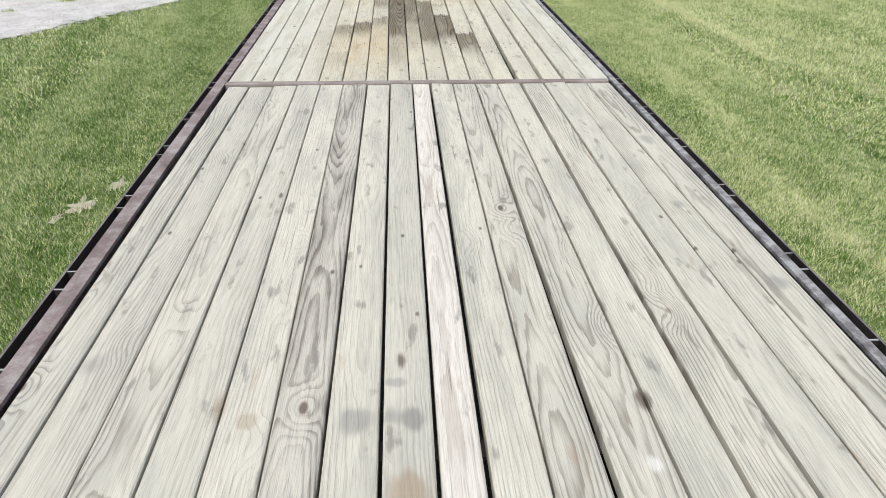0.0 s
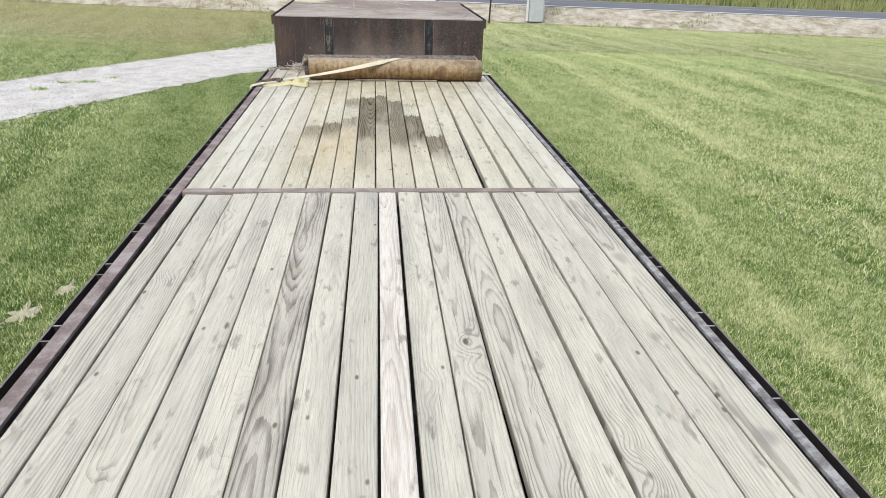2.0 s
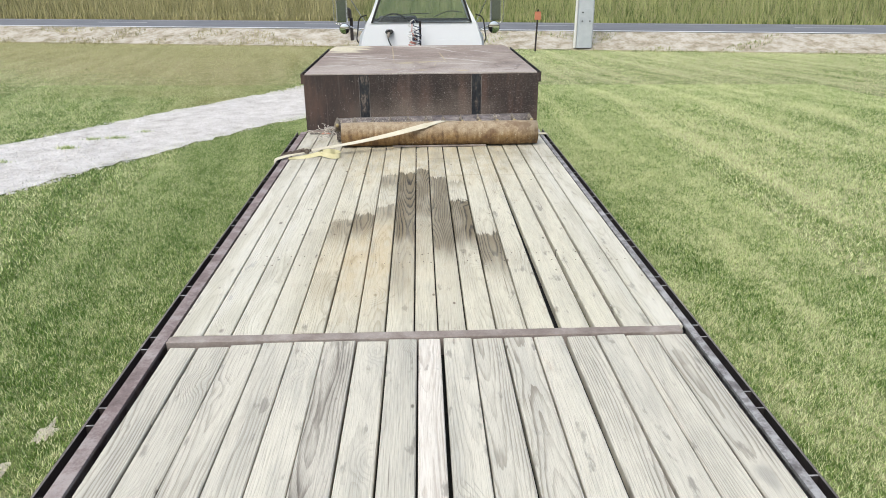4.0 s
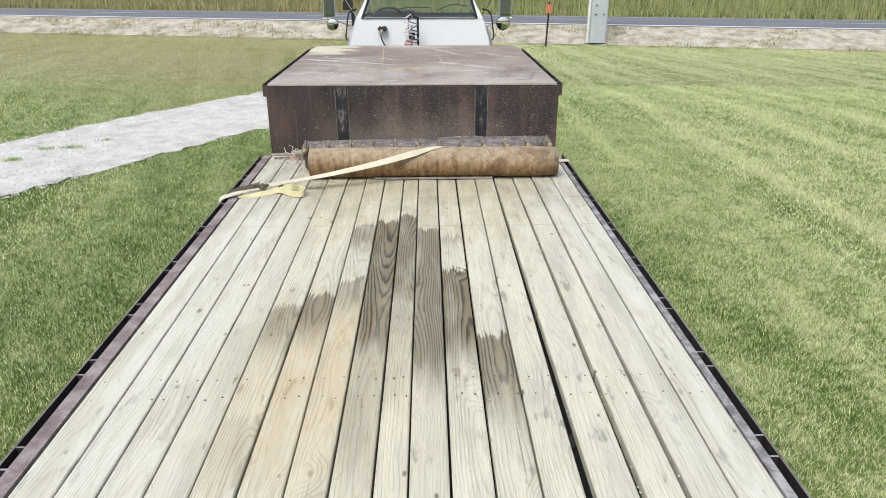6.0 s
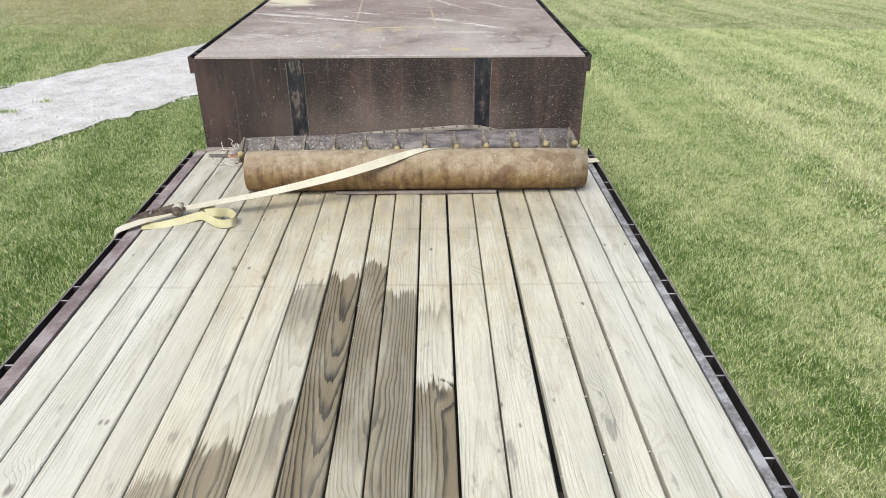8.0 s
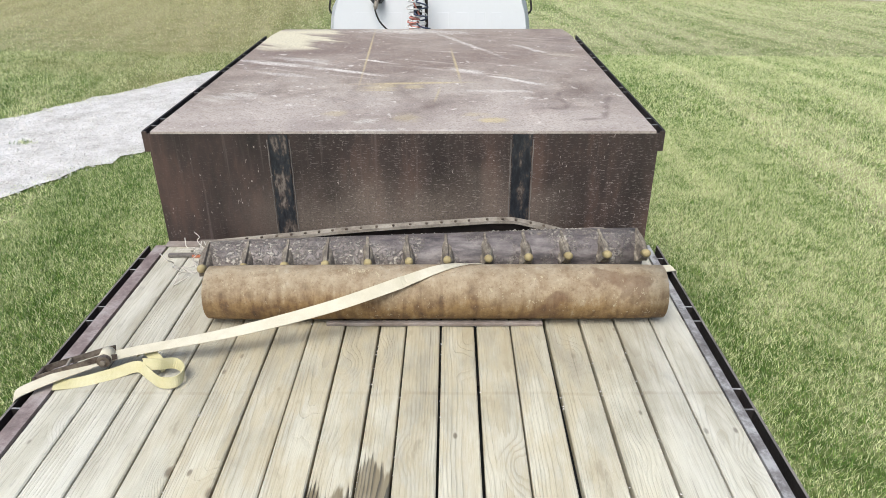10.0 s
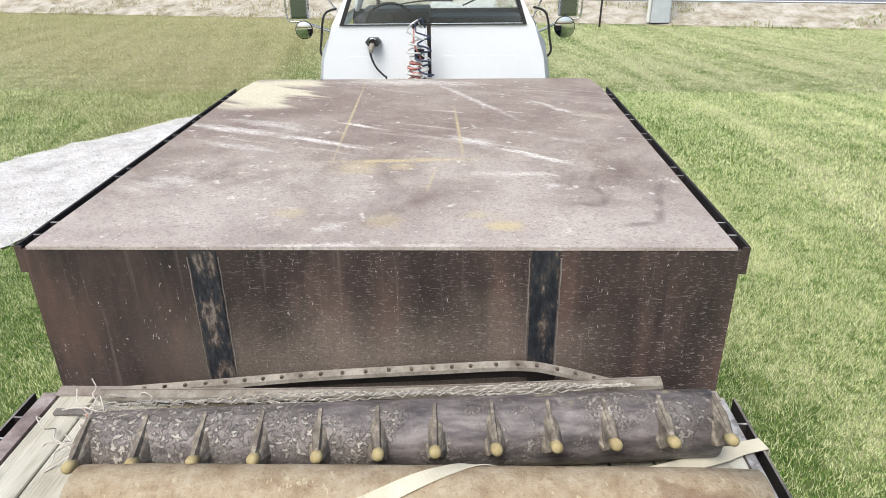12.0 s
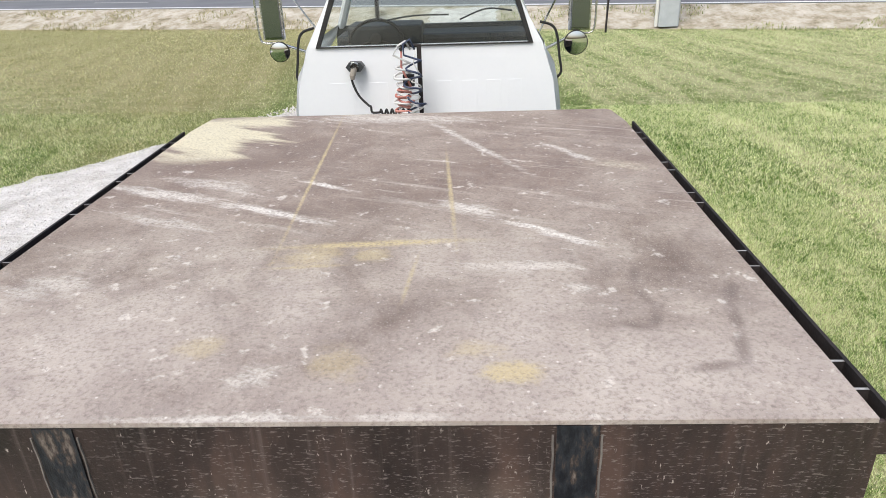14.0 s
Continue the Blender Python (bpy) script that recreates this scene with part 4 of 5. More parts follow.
def plank(xa0, xb0, xa1, xb1, y0, y1, lift, mat):
    """One board with eased edges; its two ends may differ in width."""
    bm = bmesh.new()
    rows = []
    n = 5
    tw = rng.uniform(-0.0015, 0.0015)
    for k in range(n):
        t = k / (n - 1)
        a, b, y = xa0 + (xa1 - xa0) * t, xb0 + (xb1 - xb0) * t, y0 + (y1 - y0) * t
        e = 0.004
        cup = 0.0012 * math.sin(t * 7 + xa0 * 9)
        z = Z + lift + cup
        rows.append([bm.verts.new(v) for v in ((a, y, Z - 0.042), (a, y, z - e + tw), (a + e, y, z + tw), ((a + b) / 2, y, z + 0.0006), (b - e, y, z - tw), (b, y, z - e - tw), (b, y, Z - 0.042))])
    for p, q in zip(rows, rows[1:]):
        for k in range(7):
            bm.faces.new((p[k], p[(k + 1) % 7], q[(k + 1) % 7], q[k]))
    bm.faces.new(rows[0][::-1])
    bm.faces.new(rows[-1])
    return part("plank", bm, mat, trailer, at=((xa0 + xb0) / 2, (y0 + y1) / 2, Z))


for near, seams, gaps, y0, y1 in ((REAR_END, REAR, REAR_GAP, Y0, YB - 0.037), (FRONT_NEAR, FRONT, FRONT_GAP, YB + 0.035, Y1 - 0.01)):
    for i in range(17):
        g0, g1 = gaps.get(i, (0.007, 0.006)), gaps.get(i + 1, (0.007, 0.006))
        if seams is REAR:
            mat = WOOD_REAR_DARK if i in (5,) else WOOD_REAR_NEW if i == 8 else WOOD_REAR
            end = y1 - (0.03 - 0.01 * i if i < 3 else 0) - rng.uniform(0, 0.008)
            start = y0 + rng.uniform(0, 0.02)
        else:
            mat = WOOD_WET.get(i, WOOD_FRONT)
            start, end = y0 + rng.uniform(0, 0.004), y1
        plank(near[i] + g0[0] / 2, near[i + 1] - g1[0] / 2, seams[i] + g0[1] / 2, seams[i + 1] - g1[1] / 2, start, end, rng.uniform(-0.002, 0.004), mat)

SCREW = tube([(0, 0, 0), (0, 0, 0.002)], 0.004, 6)
screw_me = bpy.data.meshes.new("screw")
SCREW.to_mesh(screw_me)
SCREW.free()
screw_me.materials.append(RATCHET)
for seams, ys in ((FRONT, (5.62, 5.74)),):
    for y in ys:
        for i in range(17):
            for f in (rng.uniform(0.15, 0.35), rng.uniform(0.6, 0.85)):
                o = new("screw", screw_me)
                o.parent = trailer
                o.location = Vector((seams[i] + (seams[i + 1] - seams[i]) * f + rng.uniform(-0.008, 0.008), y + rng.uniform(-0.012, 0.012), Z + 0.0015)) - trailer.location

# the raised front box
BT, BY0, BY1, BXL, BXR = 1.533, 9.15, 11.93, -1.176, 1.212
outline = [(BXL, BY0), (BXR, BY0), (BXR, BY1 - 0.29), (BXR - 0.03, BY1 - 0.03), (BXR - 0.06, BY1), (BXL + 0.06, BY1), (BXL + 0.03, BY1 - 0.03), (BXL, BY1 - 0.29)]
part("box_top_plate", slab(outline, BT - 0.012, BT), BOX_TOP, trailer, "dusty scraped brown steel top plate")
part("box_rear_plate", block(BXL - 0.018, BXR + 0.018, BY0 + 0.003, BY0 + 0.015, Z - 0.25, BT - 0.0125), BOX_REAR, trailer, "dark brown flecked steel rear plate")
part("box_front_plate", block(BXL + 0.08, BXR - 0.08, BY1 - 0.04, BY1 - 0.028, BT - 0.45, BT - 0.0125), BOX_REAR, trailer)
for x0, x1 in ((BXL, BXL + 0.012), (BXR - 0.012, BXR)):
    part("box_side_plate", block(x0, x1, BY0 + 0.0155, BY1 - 0.29, BT - 0.5, BT - 0.0125), BOX_REAR, trailer)
for x in (-0.575, 0.585):
    part("weld_strip", block(x - 0.046, x + 0.046, BY0 - 0.001, BY0 + 0.0025, Z + 0.02, BT - 0.016), STRIP, trailer, "blue-black scraped vertical strip")
    for dx in (-0.053, 0.053):
        part("weld_bead", tube([(x + dx + 0.0012 * math.sin(k * 1.7), BY0 + 0.002, Z + 0.03 + k * 0.029) for k in range(19)], 0.0028, 5), RAIL_EDGE, trailer)
part("box_foot_plate", block(BXL - 0.02, BXR + 0.02, BY0 - 0.05, BY0 + 0.0025, Z + 0.006, Z + 0.014), CROSSBAR, trailer)
for side in (-1, 1):
    xo = BXL if side < 0 else BXR
    part("box_rub_rail", prism([(xo + side * 0.033, BT), (xo + side * 0.043, BT), (xo + side * 0.043, BT - 0.09), (xo + side * 0.033, BT - 0.09)], BY0 + 0.0115, BY1 - 0.3), BLACK_STEEL, trailer, "thin dark steel rub rail")
    a, b = sorted((xo + side * 0.0185, xo + side * 0.043))
    part("rail_end_plate", block(a, b, BY0 + 0.003, BY0 + 0.011, BT - 0.1, BT - 0.002), BOX_REAR, trailer)
    for y in (9.31, 9.93, 10.47, 10.86, 11.36):
        for dy in (-0.055, 0.055):
            a, b = sorted((xo + side * 0.0005, xo + side * 0.0325))
            worn_edges(part("stake_pocket_plate", block(a, b, y + dy - 0.004, y + dy + 0.004, BT - 0.09, BT - 0.002), BLACK_STEEL, trailer), FLANGE_BARE)
part("gooseneck_plate", block(-0.5, 0.5, 10.4, 11.6, BT - 0.3, BT - 0.2, 0.01), BLACK_STEEL, trailer)
part("king_pin", tube([(0.05, 11.0, BT - 0.31), (0.05, 11.0, 1.10)], 0.045, 12), BLACK_STEEL, trailer)


# ---- load on the deck ----
def drum(xa, ya, za, xb, yb, zb, r, inner, n=40, m=10):
    """An open pipe with wall thickness between two points."""
    bm = bmesh.new()
    A, B = Vector((xa, ya, za)), Vector((xb, yb, zb))
    d = (B - A).normalized()
    u = d.cross(Vector((0, 0, 1))).normalized()
    w = u.cross(d).normalized()
    prof = [(inner, 0.0)] + [(r if 0 < k < m else r - 0.004, k / m) for k in range(m + 1)] + [(inner, 1.0)]
    rows = []
    for k in range(n):
        t = 2 * math.pi * k / n
        rows.append([bm.verts.new(A + (B - A) * s + rad * (1 + 0.006 * noise.noise((t * 2, s * 6, 0))) * (math.cos(t) * u + math.sin(t) * w)) for rad, s in prof])
    for k in range(n):
        a, b = rows[k], rows[(k + 1) % n]
        for i in range(len(prof)):
            j = (i + 1) % len(prof)
            bm.faces.new((a[i], a[j], b[j], b[i]))
    return bm


pipe = thing("steel_pipe", (0.18, 8.48, Z), "rusty ochre-brown steel pipe lying across the deck", "pipe")
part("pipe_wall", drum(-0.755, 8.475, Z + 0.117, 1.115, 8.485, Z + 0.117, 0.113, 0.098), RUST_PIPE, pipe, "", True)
part("foot_bar", block(-0.27, 0.62, 8.39, 8.412, Z + 0.006, Z + 0.020, 0.003), CROSSBAR, pipe, "reddish flat steel bar along the pipe's foot")

roller = thing("spiked_roller", (0.1, 8.82, Z), "muddy dark steel roller with twelve curved teeth", "roller")
RA, RB, RR = Vector((-0.83, 8.708, Z + 0.116)), Vector((1.095, 8.851, Z + 0.116)), 0.11
part("roller_drum", drum(*RA, *RB, RR, 0.088), ROLLER_STEEL, roller, "", True)
raxis = (RB - RA).normalized()
rfront = Vector((raxis.y, -raxis.x, 0)).normalized()
UP = Vector((0, 0, 1))
for k in range(12):
    c = RA + (RB - RA) * ((k + 0.06) / 11.1)
    lean = raxis * rng.uniform(-0.006, 0.006)
    tip = c + (RR + 0.072) * (math.cos(radians(24)) * rfront + math.sin(radians(24)) * UP) + lean
    bm = bmesh.new()
    arc = [c + (RR - 0.003) * (math.cos(radians(q)) * rfront + math.sin(radians(q)) * UP) for q in (96, 84, 70, 55, 40, 20, 2)]
    under = c + (RR + 0.022) * (math.cos(radians(8)) * rfront + math.sin(radians(8)) * UP) + lean
    arc[0] = c + (RR + 0.008) * UP
    loop = arc + [under, tip - 0.012 * UP, tip + 0.010 * UP]
    halfs = [0.005, 0.008, 0.014, 0.022, 0.028, 0.034, 0.03, 0.02, 0.011, 0.005]
    f = [bm.verts.new(p - raxis * w) for p, w in zip(loop, halfs)]
    g = [bm.verts.new(p + raxis * w) for p, w in zip(loop, halfs)]
    bm.faces.new(f)
    bm.faces.new(g[::-1])
    for i in range(len(f)):
        j = (i + 1) % len(f)
        bm.faces.new((f[i], g[i], g[j], f[j]))
    tooth = part("tooth", bm, TOOTH, roller, "muddy triangular fin")
    out_ = (tip - c).normalized()
    part("tooth_tip", tube([tip - out_ * 0.035, tip - out_ * 0.004, tip + out_ * 0.014, tip + out_ * 0.02], [0.015, 0.0185, 0.0165, 0.008], 12), TIP, tooth, "worn ochre tip", True)


def strut(name, pts, label, width=0.045, slots=True, mat=GALV):
    """A light channel strip along points, with bolt studs in a row."""
    t = thing(name, pts[0], label, "steel bar")
    P = smooth_path(pts, 10)
    part("web", ribbon(P, [(0, 1, 0.25)] * len(P), width, 0.004), mat, t)
    part("lip", ribbon([p + Vector((0, -width / 2, -0.007)) for p in P], [(0, 0.15, 1)] * len(P), 0.014, 0.003), mat, t)
    if slots:
        L = 0.0
        for a, b in zip(P, P[1:]):
            L += (b - a).length
            if L > 0.062:
                L = 0.0
                part("rivet", tube([b + Vector((0, -0.004, 0)), b + Vector((0, -0.004, 0.008))], 0.007, 6), RATCHET, t)
    return t


punched = strut("slotted_strut", [(-0.93, 9.1, Z + 0.036), (-0.55, 9.1, Z + 0.075), (-0.2, 9.1, Z + 0.112), (0.2, 9.1, Z + 0.142), (0.5, 9.1, Z + 0.16), (0.64, 9.1, Z + 0.14), (0.80, 9.095, Z + 0.10), (0.92, 9.09, Z + 0.07)], "bent punched steel strip leaning on the box", 0.034)
# added black band behind the strip, in place of the shade beneath it
inside = smooth_path([(-0.5, 9.128, Z + 0.044), (-0.2, 9.128, Z + 0.075), (0.2, 9.128, Z + 0.10), (0.5, 9.128, Z + 0.118), (0.64, 9.128, Z + 0.10)], 8)
part("gap_shade", ribbon(inside, [(0, 0, 1)] * len(inside), 0.06, 0.004), BLACK_STEEL, punched, "black plate added to darken the gap under the strip")
angle = strut("steel_angle", [(-1.0, 9.05, Z + 0.052), (0.02, 9.055, Z + 0.068), (1.0, 9.06, Z + 0.118)], "long dull steel angle bar behind the roller", 0.036, False)
leg = smooth_path([(-1.0, 9.073, Z + 0.045), (0.02, 9.078, Z + 0.061), (1.0, 9.083, Z + 0.111)], 10)
part("upright_leg", ribbon(leg, [(0, 0, 1)] * len(leg), 0.03, 0.004), CROSSBAR, angle)
strut("short_steel_bar", [(0.80, 9.03, Z + 0.082), (1.165, 9.035, Z + 0.088)], "short dull steel bar behind the roller", 0.036, False, CROSSBAR)
bar = thing("red_tipped_bar", (-1.0, 9.0, Z), "dark flat steel bar with a red-painted end", "steel bar")
part("flat", block(-1.14, -0.62, 8.985, 9.012, Z + 0.009, Z + 0.022, 0.003), RAIL_EDGE, bar)
part("painted_end", block(-1.02, -0.93, 8.982, 8.9845, Z + 0.009, Z + 0.024), ORANGE, bar, "faded red paint")

# chain-link scrap behind the roller
mesh_t = thing("chain_link_scrap", (-0.1, 8.96, Z), "crumpled rusty chain-link wire mesh behind the roller", "wire mesh")
wr = random.Random(11)
for row in range(5):
    pts = []
    n = 92
    for k in range(n):
        x = -0.97 + 1.85 * k / (n - 1)
        yb = 8.872 + 0.05 * (x + 0.97) + 0.022 * row
        zz = 1 if (k + row) % 2 else -1
        sag = 0.008 * math.sin(x * 9 + row) - 0.03 * max(0.0, -0.75 - x) / 0.2
        pts.append((x, yb + 0.011 * zz + wr.uniform(-0.004, 0.004), Z + 0.128 + 0.019 * (x + 0.97) - 0.010 * row - 0.011 * zz + sag + wr.uniform(-0.004, 0.006)))
    part("wire", tube(pts, 0.0026, 5), WIRE, mesh_t)
tangle = thing("wire_tangle", (-1.0, 8.93, Z), "tangle of rusty wire beside the roller", "wire")
for k in range(16):
    p = Vector((wr.uniform(-1.06, -0.86), wr.uniform(8.82, 9.05), Z + 0.01))
    pts = [p]
    for j in range(5):
        p = p + Vector((wr.uniform(-0.07, 0.07), wr.uniform(-0.06, 0.06), wr.uniform(-0.03, 0.04)))
        p.z = min(max(p.z, Z + 0.008), Z + 0.1)
        p.y = min(p.y, 9.08)
        pts.append(p)
    part("wire", tube(smooth_path(pts, 4), 0.0024, 5), WIRE, tangle)

# ratchet strap
strap = thing("ratchet_strap", (-1.15, 8.05, Z), "cream ratchet strap tied over the pipe to both rails", "strap")
PT = Z + 0.117
over = [(-1.302, 7.93, Z - 0.05), (-1.298, 7.935, Z + 0.012), (-1.24, 7.98, Z + 0.03), (-1.1, 8.07, Z + 0.045), (-0.98, 8.135, Z + 0.055), (-0.6, 8.195, Z + 0.105), (-0.25, 8.275, Z + 0.162),
        (0.02, 8.38, Z + 0.208), (0.17, 8.455, PT + 0.1135), (0.26, 8.505, PT + 0.112), (0.34, 8.555, PT + 0.088), (0.43, 8.592, PT + 0.03), (0.62, 8.615, Z + 0.09), (0.85, 8.675, Z + 0.06), (1.1, 8.78, Z + 0.035), (1.2, 8.835, Z + 0.022), (1.28, 8.868, Z + 0.014), (1.298, 8.876, Z + 0.008), (1.301, 8.878, Z - 0.01), (1.302, 8.88, Z - 0.05)]
sp = smooth_path(over, 8)
ways = []
for p in sp:
    on = min(1, max(0, (p.x + 0.75) / 0.7)) if p.x < 0.27 else min(1, max(0, (1.1 - p.x) / 0.5))
    if 0.05 < p.x < 0.46:
        ways.append(Vector((-0.25, p.z - PT, 8.48 - p.y)))
        continue
    ways.append(Vector((-0.35, 0.9, 0.15)) * (1 - on) + Vector((-0.2, 0.65, 0.75 if p.x < 0.06 else 0.2)) * on)
part("webbing", ribbon(sp, ways, 0.048, 0.003), WEBBING, strap)
for yo, x_end in ((0.032, -1.03), (-0.026, -1.0)):
    side_pts = smooth_path([(-1.262, 8.035 + yo, Z + 0.03), (-1.2, 8.06 + yo, Z + 0.042), (-1.12, 8.09 + yo, Z + 0.052), (-1.06, 8.112 + yo, Z + 0.062), (x_end, 8.135 + yo, Z + 0.056)], 4)
    part("ratchet_side", ribbon(side_pts, [(0, 0.25, 1)] * len(side_pts), 0.022, 0.004), RATCHET, strap, "dark grimy ratchet frame")
part("ratchet_handle", tube([(-1.26, 8.072, Z + 0.033), (-1.262, 8.004, Z + 0.033)], 0.008, 8), RATCHET, strap)
part("ratchet_crossbar", tube([(-1.17, 8.10, Z + 0.052), (-1.165, 8.05, Z + 0.05)], 0.006, 8), GALV, strap)
part("webbing_roll", tube([(-1.045, 8.14, Z + 0.058), (-1.04, 8.095, Z + 0.058)], 0.025, 16), WEBBING, strap, "cream webbing wound on the spool", True)
part("ratchet_spool", tube([(-1.04, 8.093, Z + 0.056), (-1.038, 8.075, Z + 0.056)], 0.024, 12), RATCHET, strap, "toothed dark ratchet wheel")
part("ratchet_bolt", tube([(-1.038, 8.075, Z + 0.056), (-1.038, 8.067, Z + 0.056)], 0.010, 8), GALV, strap)
tail = smooth_path([(-1.19, 7.99, Z + 0.016), (-1.1, 8.015, Z + 0.014), (-1.0, 8.055, Z + 0.02), (-0.92, 8.085, Z + 0.03), (-0.86, 8.04, Z + 0.028), (-0.80, 7.995, Z + 0.028), (-0.745, 8.0, Z + 0.03), (-0.735, 8.05, Z + 0.034), (-0.775, 8.085, Z + 0.045), (-0.83, 8.06, Z + 0.06), (-0.89, 8.075, Z + 0.05)], 6)
tw = [Vector((0.1, 0.95, 0.2)) * max(0, 1 - k / 26) + Vector((0.1, 0.3, 0.95)) * min(1, k / 26) for k in range(len(tail))]
part("strap_tail", ribbon(tail, tw, 0.042, 0.003), WEBBING_YELLOW, strap, "loose faded yellow webbing tail")
tail2 = smooth_path([(-0.95, 8.18, Z + 0.014), (-0.92, 8.165, Z + 0.045), (-0.87, 8.13, Z + 0.04), (-0.82, 8.09, Z + 0.014)], 6)
part("strap_loop", ribbon(tail2, [(0.7, 0.5, 0.3)] * len(tail2), 0.036, 0.003), WEBBING_YELLOW, strap, "loose faded yellow webbing loop")


# ---- the truck ----
truck = thing("truck", (0.055, 13.0, 0.0), "white truck tractor with a day cab, parked under the trailer's front", "truck")
CX, CY = 0.055, 12.95


def side_x(z):
    """Half the cab's width at a height."""
    return float(np.interp(z, [0.7, 1.28, 1.5, 1.75, 2.07, 2.24, 2.31, 2.34], [0.98, 0.955, 0.925, 0.85, 0.675, 0.595, 0.53, 0.40]))


wall_z = [1.0, 1.28, 1.5, 1.77, 2.0, 2.16, 2.28, 2.335]
win = [(-0.71, 1.775), (0.82, 1.775), (0.69, 2.15), (-0.56, 2.15)]
bm = bmesh.new()
yw = lambda z: CY + 0.02 + 0.10 * max(0, z - 1.75)
out = [(CX - side_x(z), z) for z in reversed(wall_z)] + [(CX + side_x(z), z) for z in wall_z]
inner = []
for x, z in out:
    ix = min(max(x, -0.71), 0.82)
    iz = min(max(z, 1.775), 2.15)
    t = (iz - 1.775) / 0.375
    lx, rx_ = -0.71 + 0.15 * t, 0.82 - 0.13 * t
    if z < 1.775 or z > 2.15:
        ix = min(max(x, lx), rx_)
    else:
        ix = lx if x < CX else rx_
    inner.append((ix, iz))
for y_off, flip in ((0.0, False), (0.035, True)):
    a = [bm.verts.new((x, yw(z) + y_off, z)) for x, z in out]
    b = [bm.verts.new((x, yw(z) + y_off, z)) for x, z in inner]
    n = len(a)
    for k in range(n):
        j = (k + 1) % n
        if (Vector(inner[k]) - Vector(inner[j])).length < 1e-6:
            bm.faces.new((a[k], a[j], b[k]))
        else:
            bm.faces.new((a[k], a[j], b[j], b[k]))
bmesh.ops.remove_doubles(bm, verts=bm.verts, dist=1e-5)
cab = part("cab_rear_wall", bm, WHITE_PAINT, truck, "white painted cab rear wall with faint pressed panels")
for x0, x1 in ((-0.66, -0.47), (-0.36, -0.22), (0.13, 0.24), (0.32, 0.43), (0.50, 0.60), (0.66, 0.75), (-0.16, -0.06)):
    part("pressed_panel", block(x0, x1, CY + 0.0188, CY + 0.021, 1.22, 1.515, 0.001), WHITE_PAINT, cab)


def tilt_frame(outer, inset, y, thick, mat, name, parent, label=""):
    bm = bmesh.new()
    c = Vector((sum(p[0] for p in outer) / len(outer), sum(p[1] for p in outer) / len(outer)))
    rows = []
    for x, z in outer:
        d = (c - Vector((x, z))).normalized() * inset * 1.35
        rows.append([bm.verts.new((px, yw(pz) + y + dy, pz)) for (px, pz), dy in (((x, z), 0), ((x + d.x, z + d.y), 0), ((x + d.x, z + d.y), thick), ((x, z), thick))])
    for k in range(len(rows)):
        a, b = rows[k], rows[(k + 1) % len(rows)]
        for i in range(4):
            bm.faces.new((a[i], a[(i + 1) % 4], b[(i + 1) % 4], b[i]))
    return part(name, bm, mat, parent, label)


rw = tilt_frame([(-0.72, 1.765), (0.83, 1.765), (0.70, 2.16), (-0.57, 2.16)], 0.026, -0.012, 0.03, RUBBER, "rear_window", cab, "black rubber window seal")
bm = bmesh.new()
vs = [bm.verts.new((x, yw(z) + 0.01, z)) for x, z in win]
bm.faces.new(vs)
r = bmesh.ops.extrude_face_region(bm, geom=bm.faces[:])
bmesh.ops.translate(bm, verts=[v for v in r["geom"] if isinstance(v, bmesh.types.BMVert)], vec=(0, 0.004, 0))
pane = part("pane", bm, GLASS, rw, "clear rear window glass")
pane.visible_shadow = False


# cab shell: lower body, roof, pillars
def shell(name, stations, mat, parent, label=""):
    """Skin through loops of (x, y, z) points."""
    bm = bmesh.new()
    rows = [[bm.verts.new(p) for p in loop] for loop in stations]
    for a, b in zip(rows, rows[1:]):
        for k in range(len(a) - 1):
            bm.faces.new((a[k], a[k + 1], b[k + 1], b[k]))
    r = bmesh.ops.solidify(bm, geom=bm.faces[:], thickness=0.025)
    return part(name, bm, mat, parent, label, True)


for s in (-1, 1):
    lower = []
    for y, add in ((CY + 0.02, -0.004), (CY + 0.06, 0.01), (CY + 0.14, 0.045), (CY + 0.5, 0.075), (CY + 1.0, 0.085), (CY + 1.65, 0.07)):
        lower.append([(CX + s * (side_x(z) + add * (1.0 if z < 1.6 else 0.35)), y, z) for z in (0.75, 1.0, 1.28, 1.45, 1.55, 1.66, 1.75)])
    part_side = shell("cab_side", lower, WHITE_PAINT, truck, "white cab side")
    pillar = [[(CX + s * side_x(z), yw(z) + dy, z) for z in (1.75, 1.9, 2.07, 2.2, 2.24)] for dy in (0.0, 0.12, 0.27)]
    shell("rear_pillar", pillar, WHITE_PAINT, truck)
    part("front_pillar", tube([(CX + s * 0.86, CY + 1.62, 1.72), (CX + s * 0.72, CY + 1.38, 2.05), (CX + s * 0.62, CY + 1.2, 2.26)], 0.04, 8), WHITE_PAINT, truck)
roof = [[(CX + u * side_x(z), y, z + rise) for u, z in ((-1, 2.24), (-1, 2.31), (-1, 2.335), (0, 2.335), (1, 2.335), (1, 2.31), (1, 2.24))]
        for y, rise in ((CY + 0.07, 0.0), (CY + 0.3, 0.02), (CY + 0.8, 0.03), (CY + 1.2, 0.01))]
shell("roof", roof, WHITE_PAINT, truck, "white cab roof")
part("cab_floor", block(CX - 0.9, CX + 0.9, CY + 0.07, CY + 1.6, 0.98, 1.02), PLASTIC, truck)
fw = [(CX - 0.82, CY + 1.60, 1.74), (CX + 0.82, CY + 1.60, 1.74), (CX + 0.60, CY + 1.22, 2.26), (CX - 0.60, CY + 1.22, 2.26)]
bm = bmesh.new()
bm.faces.new([bm.verts.new(p) for p in fw])
